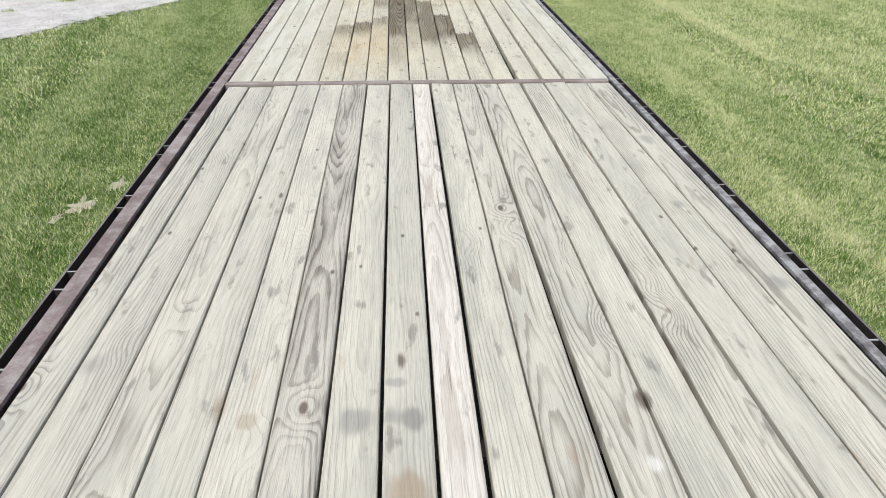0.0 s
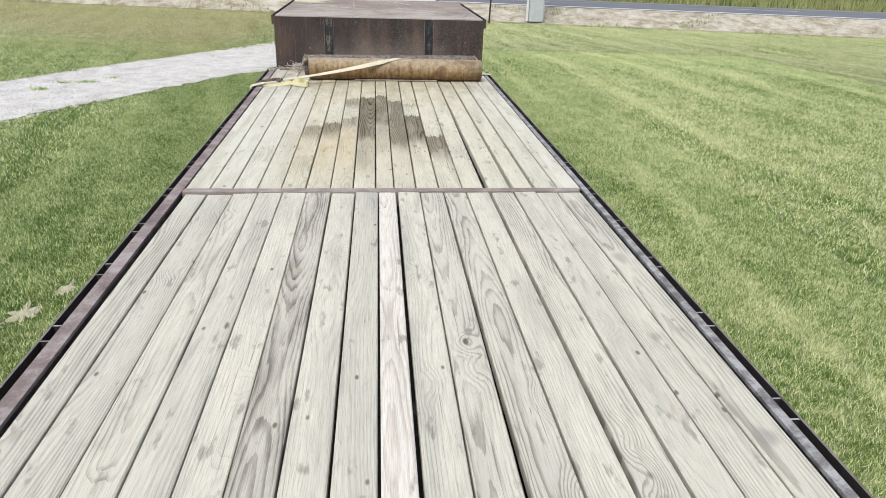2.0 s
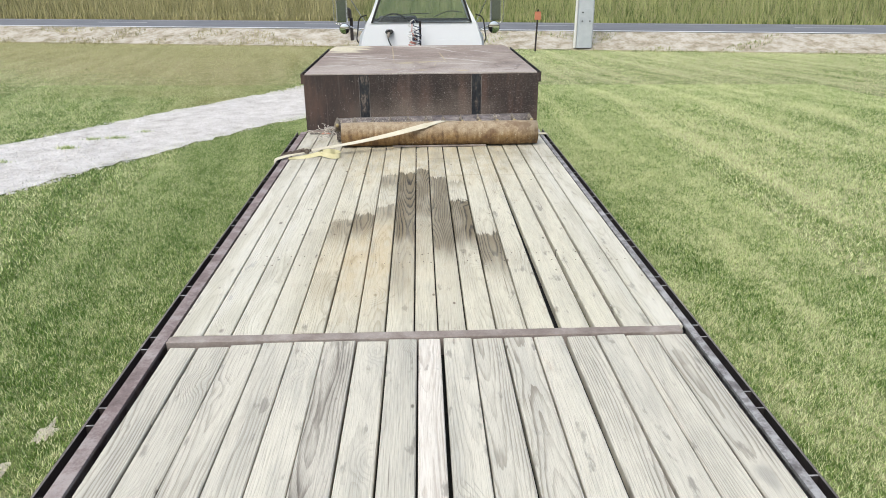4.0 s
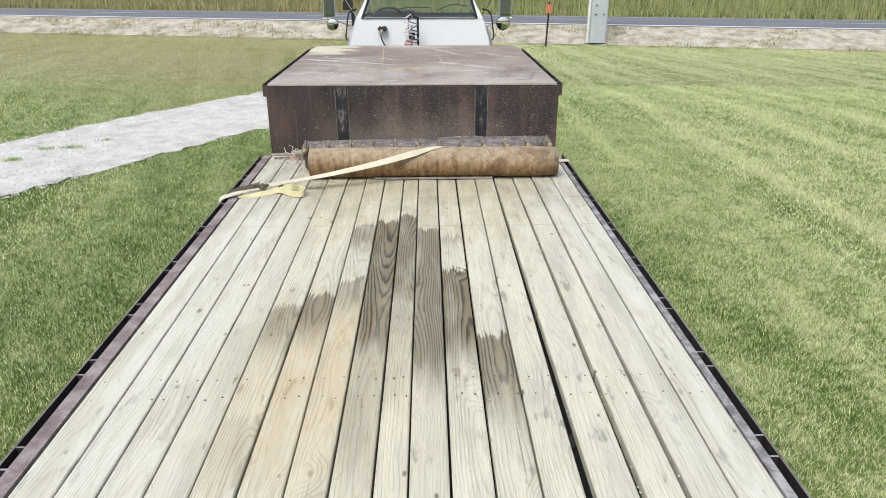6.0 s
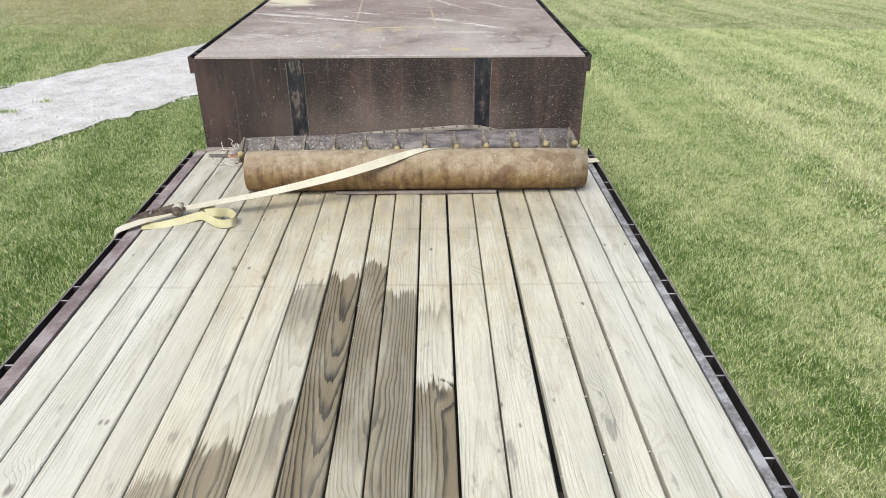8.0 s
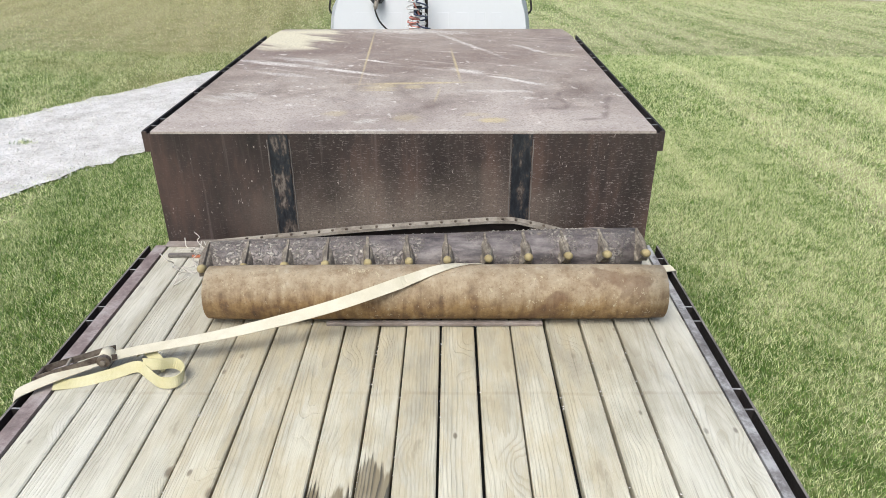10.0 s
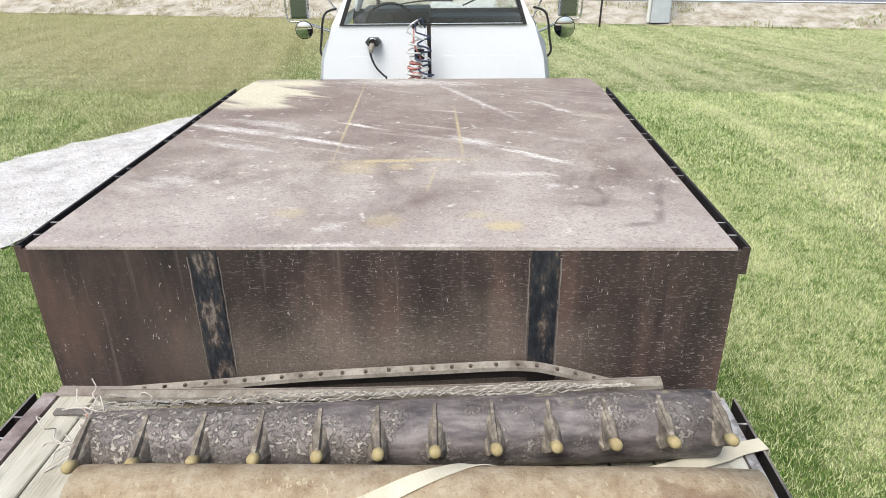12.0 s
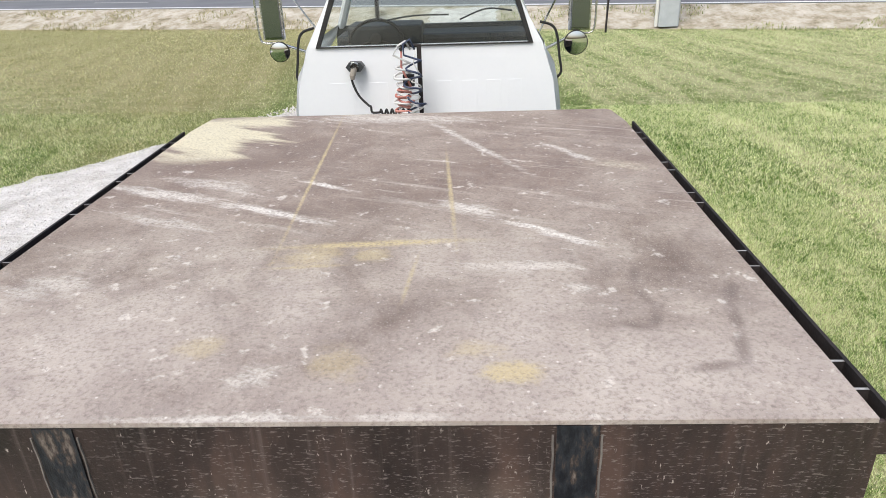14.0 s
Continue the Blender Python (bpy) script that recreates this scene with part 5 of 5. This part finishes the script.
r = bmesh.ops.extrude_face_region(bm, geom=bm.faces[:])
bmesh.ops.translate(bm, verts=[v for v in r["geom"] if isinstance(v, bmesh.types.BMVert)], vec=(0, 0.005, 0))
ws = part("windscreen", bm, GLASS, truck, "clear windscreen")
ws.visible_shadow = False
part("cab_front_wall", block(CX - 0.9, CX + 0.9, CY + 1.58, CY + 1.63, 0.98, 1.735), PLASTIC, truck)
dash = part("dashboard", block(CX - 0.83, CX + 0.83, CY + 1.14, CY + 1.575, 1.45, 1.70, 0.04), PLASTIC, truck, "dark grey dashboard")
part("instrument_cowl", block(-0.66, -0.02, CY + 1.05, CY + 1.45, 1.60, 1.79, 0.03), PLASTIC, dash)
circ = [(-0.40 + 0.225 * math.cos(t), CY + 0.93 + 0.11 * math.sin(t), 1.675 + 0.165 * math.sin(t)) for t in (2 * math.pi * k / 32 for k in range(32))]
sw = part("steering_wheel", tube(circ, 0.014, 8, closed=True), RUBBER, truck, "black steering wheel", True)
part("hub", tube([(-0.40, CY + 0.93, 1.70), (-0.40, CY + 1.08, 1.63)], 0.05, 12), RUBBER, sw)
for a in (200, 340, 270):
    t = radians(a)
    part("spoke", tube([(-0.40, CY + 0.95, 1.695), (-0.40 + 0.22 * math.cos(t), CY + 0.93 + 0.11 * math.sin(t), 1.675 + 0.16 * math.sin(t))], 0.012, 6), RUBBER, sw)
part("bench_seat", block(CX - 0.75, CX + 0.75, CY + 0.14, CY + 0.30, 1.05, 1.72, 0.05), SEAT, truck, "brown cloth bench seat")
for x0, x1, h in ((-0.45, 0.2, 0.03), (0.3, 0.78, 0.1)):
    part("wiper", tube(smooth_path([(x0, CY + 1.63, 1.76), ((x0 + x1) / 2, CY + 1.60, 1.79 + h * 0.6), (x1, CY + 1.60, 1.80 + h * 0.3)], 6), 0.008, 5), RUBBER, truck)

hood = [[(CX + u * w, y, z) for u, z in ((-1, 0.85), (-1, z1 - 0.16), (-0.8, z1 - 0.03), (0, z1), (0.8, z1 - 0.03), (1, z1 - 0.16), (1, 0.85))]
        for y, w, z1 in ((CY + 1.66, 0.9, 1.66), (CY + 2.2, 0.82, 1.6), (CY + 2.9, 0.78, 1.5), (CY + 3.05, 0.72, 1.4))]
shell("hood", hood, WHITE_PAINT, truck, "white hood")
part("grille", block(CX - 0.6, CX + 0.6, CY + 3.0, CY + 3.08, 0.75, 1.35, 0.02), PLASTIC, truck)
for s in (-1, 1):
    part("frame_rail", block(CX + s * 0.43 - 0.04, CX + s * 0.43 + 0.04, 9.9, CY + 3.0, 0.72, 0.94, 0.005), BLACK_STEEL, truck)
    wheel(truck, CX + s * 0.95, CY + 2.35, 0.48, 0.26)
    for y in (10.9,):
        wheel(truck, CX + s * 0.86, y, 0.48, 0.5)
part("rear_axle", tube([(CX - 0.86, 10.9, 0.48), (CX + 0.86, 10.9, 0.48)], 0.08, 10), BLACK_STEEL, truck)
part("front_axle", tube([(CX - 0.95, CY + 2.35, 0.48), (CX + 0.95, CY + 2.35, 0.48)], 0.06, 10), BLACK_STEEL, truck)
for y in (10.9, CY + 2.35):
    for s in (-1, 1):
        part("spring_block", block(CX + s * 0.43 - 0.035, CX + s * 0.43 + 0.035, y - 0.2, y + 0.2, 0.5, 0.722), BLACK_STEEL, truck)
part("fifth_wheel", block(CX - 0.45, CX + 0.45, 10.6, 11.4, 0.942, 1.10, 0.02), BLACK_STEEL, truck)
part("deck_plate", block(CX - 0.45, CX + 0.45, 12.2, 12.9, 0.942, 0.955), GALV, truck)

# mirrors
for s, xc, zb in ((-1, -1.245, 1.715), (1, 1.285, 1.725)):
    y = CY + 0.87
    z1 = zb + 0.42
    bm = block(xc - 0.094, xc + 0.094, y, y + 0.06, zb, z1, 0.028)
    mir = part("mirror_housing", bm, CHROME, truck, "rectangular mirror in a dull metal housing")
    part("mirror_glass", block(xc - 0.076, xc + 0.076, y - 0.006, y + 0.012, zb + 0.02, z1 - 0.02, 0.008), MIRROR, mir, "mirror glass")
    fr = smooth_path([(xc - s * 0.02, y + 0.03, zb - 0.02), (xc + s * 0.09, y + 0.03, zb - 0.02), (xc + s * 0.125, y + 0.03, zb + 0.03), (xc + s * 0.13, y + 0.03, zb + 0.22), (xc + s * 0.13, y + 0.03, z1 - 0.02), (xc + s * 0.09, y + 0.03, z1 + 0.03), (xc - s * 0.1, y + 0.03, z1 + 0.03)], 5)
    part("mirror_bracket", tube(fr, 0.009, 8), CHROME, truck, "bent chrome mirror tube", True)
    part("mirror_arm", tube([(xc - s * 0.1, y + 0.03, z1 + 0.03), (CX + s * 0.91, y + 0.25, 1.66)], 0.008, 8), CHROME, truck, "chrome brace")
    part("mirror_arm", tube([(xc - s * 0.02, y + 0.02, zb - 0.02), (CX + s * 0.93, y + 0.1, 1.56)], 0.012, 8), CHROME, truck, "chrome brace")
    rx0 = xc + (0.035 if s < 0 else -0.025)
    zc = zb - 0.092
    dome = bmesh.new()
    n = 24
    rr0 = 0.078 if s < 0 else 0.092
    rows = []
    for i in range(5):
        q = i / 4
        rows.append([dome.verts.new((rx0 + rr0 * q * math.cos(2 * math.pi * k / n), y - 0.009 * (1 - q * q) - 0.004, zc + rr0 * q * math.sin(2 * math.pi * k / n))) for k in range(n)] if i else [dome.verts.new((rx0, y - 0.013, zc))])
    for k in range(n):
        dome.faces.new((rows[0][0], rows[1][k], rows[1][(k + 1) % n]))
    for i in range(1, 4):
        for k in range(n):
            dome.faces.new((rows[i][k], rows[i][(k + 1) % n], rows[i + 1][(k + 1) % n], rows[i + 1][k]))
    spot = part("round_mirror", tube([(rx0, y - 0.003, zc), (rx0, y + 0.018, zc), (rx0, y + 0.03, zc)], [rr0 + 0.006, rr0 + 0.006, rr0 * 0.6], 24), RUBBER, truck, "round convex mirror with a dark rim", True)
    part("convex_glass", dome, CONVEX, spot, "convex mirror glass", True)
    hoop = smooth_path([(CX + s * 0.86, CY + 0.42, 1.86), (CX + s * 0.95, CY + 0.42, 1.83), (CX + s * 0.99, CY + 0.42, 1.76), (CX + s * 1.015, CY + 0.42, 1.6), (CX + s * 1.03, CY + 0.42, 1.48), (CX + s * 0.97, CY + 0.42, 1.42)], 5)
    part("grab_bar", tube(hoop, 0.010, 8), RUBBER, truck, "black bent grab bar", True)

# hose stand, coils and plug behind the cab
part("hose_stand", block(0.015, 0.045, CY - 0.16, CY - 0.13, 0.955, 1.80, 0.003), BLACK_STEEL, truck, "dark upright hose bracket")
part("hose_hook", tube([(0.03, CY - 0.145, 1.79), (-0.06, CY - 0.17, 1.80), (-0.10, CY - 0.19, 1.77)], 0.012, 8), BLACK_STEEL, truck)
part("hose_clamp", block(-0.09, -0.01, CY - 0.18, CY - 0.14, 1.52, 1.60, 0.004), RUBBER, truck)


def coil(x, y, z0, z1, r, turns, wire, mat, label, lead):
    pts = [Vector(p) for p in lead]
    n = turns * 12
    for k in range(n + 1):
        a = 2 * math.pi * k / 12
        w = r * (1 + 0.14 * math.sin(k * 0.37))
        pts.append(Vector((x + w * math.cos(a) + 0.012 * math.sin(k * 0.21), y + 0.7 * w * math.sin(a), z0 + (z1 - z0) * k / n + 0.006 * math.sin(k * 0.9))))
    part("air_hose", tube(pts, wire, 6), mat, truck, label, True)


coil(-0.085, CY - 0.19, 1.68, 1.22, 0.054, 8, 0.0075, PALE_HOSE, "pale coiled air hose", [(-0.03, CY - 0.17, 1.77), (-0.06, CY - 0.19, 1.83), (-0.11, CY - 0.2, 1.80), (-0.145, CY - 0.21, 1.74)])
coil(-0.085, CY - 0.185, 1.52, 1.2, 0.05, 9, 0.0085, RED_HOSE, "red coiled air hose", [(-0.09, CY - 0.18, 1.77), (-0.095, CY - 0.18, 1.65)])
coil(-0.01, CY - 0.215, 1.70, 1.2, 0.058, 5, 0.0075, BLUE_HOSE, "dark blue coiled air hose", [(0.0, CY - 0.17, 1.77), (-0.03, CY - 0.19, 1.84), (-0.075, CY - 0.21, 1.81), (-0.07, CY - 0.22, 1.74)])
coil(0.0, CY - 0.2, 1.60, 1.22, 0.035, 5, 0.005, PALE_HOSE, "pale thin air hose", [(0.01, CY - 0.17, 1.76), (-0.01, CY - 0.19, 1.68)])
part("plug_housing", prism([(-0.505, 1.64), (-0.48, 1.672), (-0.40, 1.672), (-0.375, 1.64), (-0.40, 1.608), (-0.48, 1.608)], CY - 0.055, CY + 0.018), PLASTIC, truck, "dark grey trailer plug socket")
part("plug_cap", tube([(-0.44, CY - 0.056, 1.645), (-0.44, CY - 0.072, 1.643)], [0.036, 0.03], 12), CHROME, truck)
part("plug", tube([(-0.445, CY - 0.07, 1.625), (-0.455, CY - 0.09, 1.585), (-0.455, CY - 0.095, 1.56)], [0.022, 0.02, 0.014], 10), GALV, truck, "grey cable plug")
cab_ = smooth_path([(-0.455, CY - 0.07, 1.62), (-0.46, CY - 0.09, 1.55), (-0.42, CY - 0.1, 1.45), (-0.35, CY - 0.12, 1.38), (-0.335, CY - 0.13, 1.375), (-0.325, CY - 0.14, 1.335), (-0.27, CY - 0.15, 1.335)], 5)
k0 = cab_[-1]
for k in range(60):
    a = 2 * math.pi * k / 10
    cab_.append(Vector((k0.x + 0.24 * k / 60, k0.y + 0.02 * math.cos(a), k0.z + 0.02 * math.sin(a) + 0.0)))
part("power_cable", tube(cab_, 0.0085, 7), RUBBER, truck, "black coiled power cable", True)

# ---- roadside things ----
PX, PY = 7.12, 32.5
PZ = float(ground_z(PX, PY))
pole = thing("utility_pole", (PX, PY, PZ), "pale grey square steel pole with a white conduit", "pole")
bm = bmesh.new()
rows = []
for z, w in ((0, 0.33), (1.6, 0.335), (1.602, 0.325), (7.5, 0.29)):
    c = 0.05
    rows.append([bm.verts.new((PX + 0.06 + x, PY + y, PZ + z)) for x, y in ((-w + c, -w), (w - c, -w), (w, -w + c), (w, w - c), (w - c, w), (-w + c, w), (-w, w - c), (-w, -w + c))])
for a, b in zip(rows, rows[1:]):
    for k in range(8):
        bm.faces.new((a[k], a[(k + 1) % 8], b[(k + 1) % 8], b[k]))
bm.faces.new(rows[-1])
part("shaft", bm, POLE_GREY, pole)
part("conduit", tube([(PX - 0.34, PY - 0.18, PZ), (PX - 0.31, PY - 0.18, PZ + 7.4)], 0.06, 10), PALE_TUBE, pole, "white conduit pipe")
for x, z in ((-0.1, 1.1), (0.22, 1.1), (-0.1, 1.45), (-0.12, 2.4), (0.25, 2.4)):
    part("bolt", tube([(PX + x, PY - 0.32, PZ + z), (PX + x, PY - 0.37, PZ + z)], 0.03, 8), BLACK_STEEL, pole)
MX, MY = 4.98, 31.7
MZ = float(ground_z(MX, MY))
marker = thing("marker_post", (MX, MY, MZ), "thin dark marker post with an orange tag", "post")
part("rod", tube([(MX, MY, MZ), (MX + 0.05, MY, MZ + 1.68)], 0.035, 8), BLACK_STEEL, marker)
part("tag", block(MX - 0.09, MX + 0.17, MY - 0.05, MY - 0.042, MZ + 1.27, MZ + 1.6, 0.002), ORANGE, marker, "faded orange tag")
LX, LY = -3.02, 35.2
LZ = float(ground_z(LX, LY)) - 0.01
mail = thing("mailbox", (LX, LY, LZ), "black mailbox on a dark post by the road", "mailbox")
part("post", block(LX - 0.07, LX + 0.07, LY - 0.07, LY + 0.07, LZ, LZ + 1.0, 0.01), BLACK_STEEL, mail)
bm = prism([(LX - 0.2 + 0.2 * math.cos(t), LZ + 1.25 + 0.2 * math.sin(t)) for t in (math.pi * k / 8 for k in range(9))] + [(LX - 0.4, LZ + 1.002), (LX, LZ + 1.002)], LY - 0.3, LY + 0.3)
part("body", bm, BLACK_STEEL, mail)

# ---- bare earth, gravel stones, grass ----
for cx, cy, rx, ry in ((-2.24, 5.38, 0.055, 0.10), (-2.38, 5.03, 0.07, 0.11), (-2.48, 4.84, 0.035, 0.07)):
    n = 40
    bm = bmesh.new()
    c = bm.verts.new((cx, cy, 0.014))
    ring = [bm.verts.new((cx + rx * k * math.cos(t), cy + ry * k * math.sin(t), 0.003)) for t, k in ((2 * math.pi * i / n, 1 + 0.95 * noise.noise((2.1 * math.cos(2 * math.pi * i / n), 2.1 * math.sin(2 * math.pi * i / n), cx * 9))) for i in range(n))]
    for k in range(n):
        bm.faces.new((c, ring[k], ring[(k + 1) % n]))
    tagged(part("bare_patch", bm, DIRT), "pale bare earth patch in the lawn", "bare earth", kind="structure")

G = np.random.default_rng(3)


def drive_gap(x, y):
    """Distance to the driveway's middle line."""
    best = np.full(len(x), 1e9)
    for a, b in zip(DRIVE_PTS[:-1], DRIVE_PTS[1:]):
        d = b - a
        t = np.clip(((x - a[0]) * d[0] + (y - a[1]) * d[1]) / (d @ d), 0, 1)
        best = np.minimum(best, np.hypot(x - a[0] - t * d[0], y - a[1] - t * d[1]))
    return best


def blades(name, x, y, h, w, lean, mat, label, category):
    """Blades of grass as single leaves, one triangle each."""
    n = len(x)
    a = G.uniform(0, 2 * np.pi, n)
    b = G.uniform(0, 2 * np.pi, n)
    l = lean * G.uniform(0.2, 1.0, n) * h
    co = np.zeros((n, 3, 3), np.float32)
    g = ground_z(x, y)
    co[:, 0] = np.stack([x - np.cos(a) * w / 2, y - np.sin(a) * w / 2, g], 1)
    co[:, 1] = np.stack([x + np.cos(a) * w / 2, y + np.sin(a) * w / 2, g], 1)
    co[:, 2] = np.stack([x + np.cos(b) * l, y + np.sin(b) * l, g + h], 1)
    me = bpy.data.meshes.new(name)
    me.vertices.add(3 * n)
    me.vertices.foreach_set("co", co.ravel())
    me.loops.add(3 * n)
    me.loops.foreach_set("vertex_index", np.arange(3 * n, dtype=np.int32))
    me.polygons.add(n)
    me.polygons.foreach_set("loop_start", np.arange(0, 3 * n, 3, dtype=np.int32))
    me.update(calc_edges=True)
    me.materials.append(mat)
    return tagged(new(name, me), label, category, kind="stuff")


def scatter(n, x0, x1, y0, y1):
    x, y = G.uniform(x0, x1, n), G.uniform(y0, y1, n)
    keep = drive_gap(x, y) > 1.02 + G.uniform(0, 0.3, n)
    keep &= y < 33.6 - SLANT * x + G.uniform(-0.8, 0.5, n)
    bare = (((x + 2.34 - 0.3 * (y - 5.1)) / 0.13) ** 2 + ((y - 5.1) / 0.5) ** 2 < 1) & (G.uniform(0, 1, n) < 0.5)
    return x[keep & ~bare], y[keep & ~bare]


for side, (a, b) in (("near", (-3.6, -1.25)), ("near", (1.25, 3.8))):
    x, y = scatter(520000, a, b, 1.2, 14.5)
    blades("lawn_grass", x, y, G.uniform(0.012, 0.036, len(x)), G.uniform(0.0025, 0.0055, len(x)), 1.0, BLADES, "short mown green grass beside the trailer", "grass")
for a, b, y0, n in ((-9.0, -3.6, 2.5, 300000), (3.8, 10.0, 2.5, 340000), (1.2, 3.8, 14.2, 60000), (-3.6, -1.0, 14.2, 50000)):
    x, y = scatter(n, a, b, y0, 19.0)
    blades("lawn_grass", x, y, G.uniform(0.015, 0.045, len(x)), G.uniform(0.004, 0.010, len(x)), 1.2, BLADES, "short mown green grass across the lawn", "grass")
x, y = scatter(420000, -26, 26, 13.0, 39.0)
ok = (np.abs(x) > 8.5) | (y > 17.5 + G.uniform(0, 1.5, len(x)))
x, y = x[ok], y[ok]
blades("lawn_grass", x, y, G.uniform(0.02, 0.045, len(x)), G.uniform(0.4, 1.0, len(x)) * np.clip((y - 6) * 0.001, 0.007, 0.028), 1.4, BLADES, "short mown green grass towards the road", "grass")

# dry tufts on the verge, weeds and field beyond the road
n = 26000
x = G.uniform(-45, 45, n)
y = 33.4 - SLANT * x + G.uniform(0, 2.7, n)
cl = np.array([noise.noise((a * 0.45, b * 0.6, 2.0)) for a, b in zip(x, y)])
ok = (cl > 0.12) & (y < road_near(x) - 0.4) & (drive_gap(x, y) > 1.4)
blades("verge_tufts", x[ok], y[ok], G.uniform(0.04, 0.16, ok.sum()), G.uniform(0.02, 0.05, ok.sum()), 0.8, WEEDS, "dry grass tufts along the roadside", "grass")
n = 120000
x = G.uniform(-75, 75, n)
d = G.uniform(0, 1, n) ** 1.6 * 22
y = road_far(x) + 0.25 + d
h = (0.4 + 0.95 * np.clip(d / 5, 0, 1)) * G.uniform(0.55, 1.25, n)
blades("roadside_weeds", x, y, h, G.uniform(0.03, 0.09, n), 0.45, WEEDS, "tall green weeds and reeds beyond the road", "weeds")
# pale chips caught in the deck's seams
def chips(name, x, y, z, r, mat, label, category):
    n = len(x)
    base = np.array([(1, 0, 0), (-0.5, 0.8, 0), (-0.4, -0.8, 0), (0.1, 0.0, 0.7)])
    a = G.uniform(0, 6.28, n)
    co = np.zeros((n, 4, 3))
    co[:, :, 0] = x[:, None] + r[:, None] * (np.cos(a)[:, None] * base[None, :, 0] - np.sin(a)[:, None] * base[None, :, 1])
    co[:, :, 1] = y[:, None] + r[:, None] * (np.sin(a)[:, None] * base[None, :, 0] + np.cos(a)[:, None] * base[None, :, 1])
    co[:, :, 2] = z[:, None] + r[:, None] * base[None, :, 2]
    tri = np.array([(0, 1, 3), (1, 2, 3), (2, 0, 3), (0, 2, 1)])
    me = bpy.data.meshes.new(name)
    me.from_pydata(co.reshape(-1, 3).tolist(), [], (tri[None] + 4 * np.arange(n)[:, None, None]).reshape(-1, 3).tolist())
    me.materials.append(mat)
    return tagged(new(name, me), label, category, kind="stuff")


n = 300
i = G.choice([4, 6, 7, 8, 9, 10, 11, 13, 14, 15], n)
chips("seam_chips", np.array(FRONT)[i] + G.uniform(-0.003, 0.003, n), G.uniform(4.9, 9.0, n), Z - 0.004 + G.uniform(-0.006, 0.004, n), G.uniform(0.002, 0.006, n), STONES, "pale stone chips caught in the deck seams", "chips")

# grass growing through the driveway
x, y = np.zeros(0), np.zeros(0)
for cx, cy, rx, ry, n in ((-5.38, 12.4, 0.13, 0.07, 260), (-5.25, 12.98, 0.1, 0.05, 130), (-4.9, 13.05, 0.16, 0.05, 220), (-5.9, 11.6, 0.1, 0.05, 90), (-4.6, 13.5, 0.1, 0.05, 90), (-6.6, 10.3, 0.12, 0.06, 120)):
    x, y = np.append(x, cx + rx * G.normal(0, 0.6, n)), np.append(y, cy + ry * G.normal(0, 0.6, n))
tufts = blades("driveway_grass", x, y, G.uniform(0.02, 0.06, len(x)), G.uniform(0.004, 0.009, len(x)), 1.2, BLADES, "small green grass tufts growing through the gravel driveway", "grass")
tufts.location.z = 0.02

# loose stones on the driveway
n = 26000
i = G.integers(20, len(DRIVE_PTS) - 30, n)
x, y = DRIVE_PTS[i, 0] + G.uniform(-1.3, 1.3, n), DRIVE_PTS[i, 1] + G.uniform(-1.3, 1.3, n)
ok = drive_gap(x, y) < 1.33
x, y = x[ok], y[ok]
base = np.array([(1, 0, 0), (-0.5, 0.87, 0), (-0.5, -0.87, 0), (0.1, 0.0, 0.8)])
r = G.uniform(0.01, 0.035, len(x))
a = G.uniform(0, 6.28, len(x))
co = np.zeros((len(x), 4, 3), np.float32)
co[:, :, 0] = x[:, None] + r[:, None] * (np.cos(a)[:, None] * base[None, :, 0] - np.sin(a)[:, None] * base[None, :, 1])
co[:, :, 1] = y[:, None] + r[:, None] * (np.sin(a)[:, None] * base[None, :, 0] + np.cos(a)[:, None] * base[None, :, 1])
co[:, :, 2] = 0.008 + r[:, None] * base[None, :, 2] * G.uniform(0.6, 1.2, len(x))[:, None]
me = bpy.data.meshes.new("driveway_stones")
tri = np.array([(0, 1, 3), (1, 2, 3), (2, 0, 3)])
me.from_pydata(co.reshape(-1, 3).tolist(), [], (tri[None] + 4 * np.arange(len(x))[:, None, None]).reshape(-1, 3).tolist())
me.materials.append(STONES)
tagged(new("driveway_stones", me), "loose pale limestone stones on the driveway", "stones", kind="stuff")
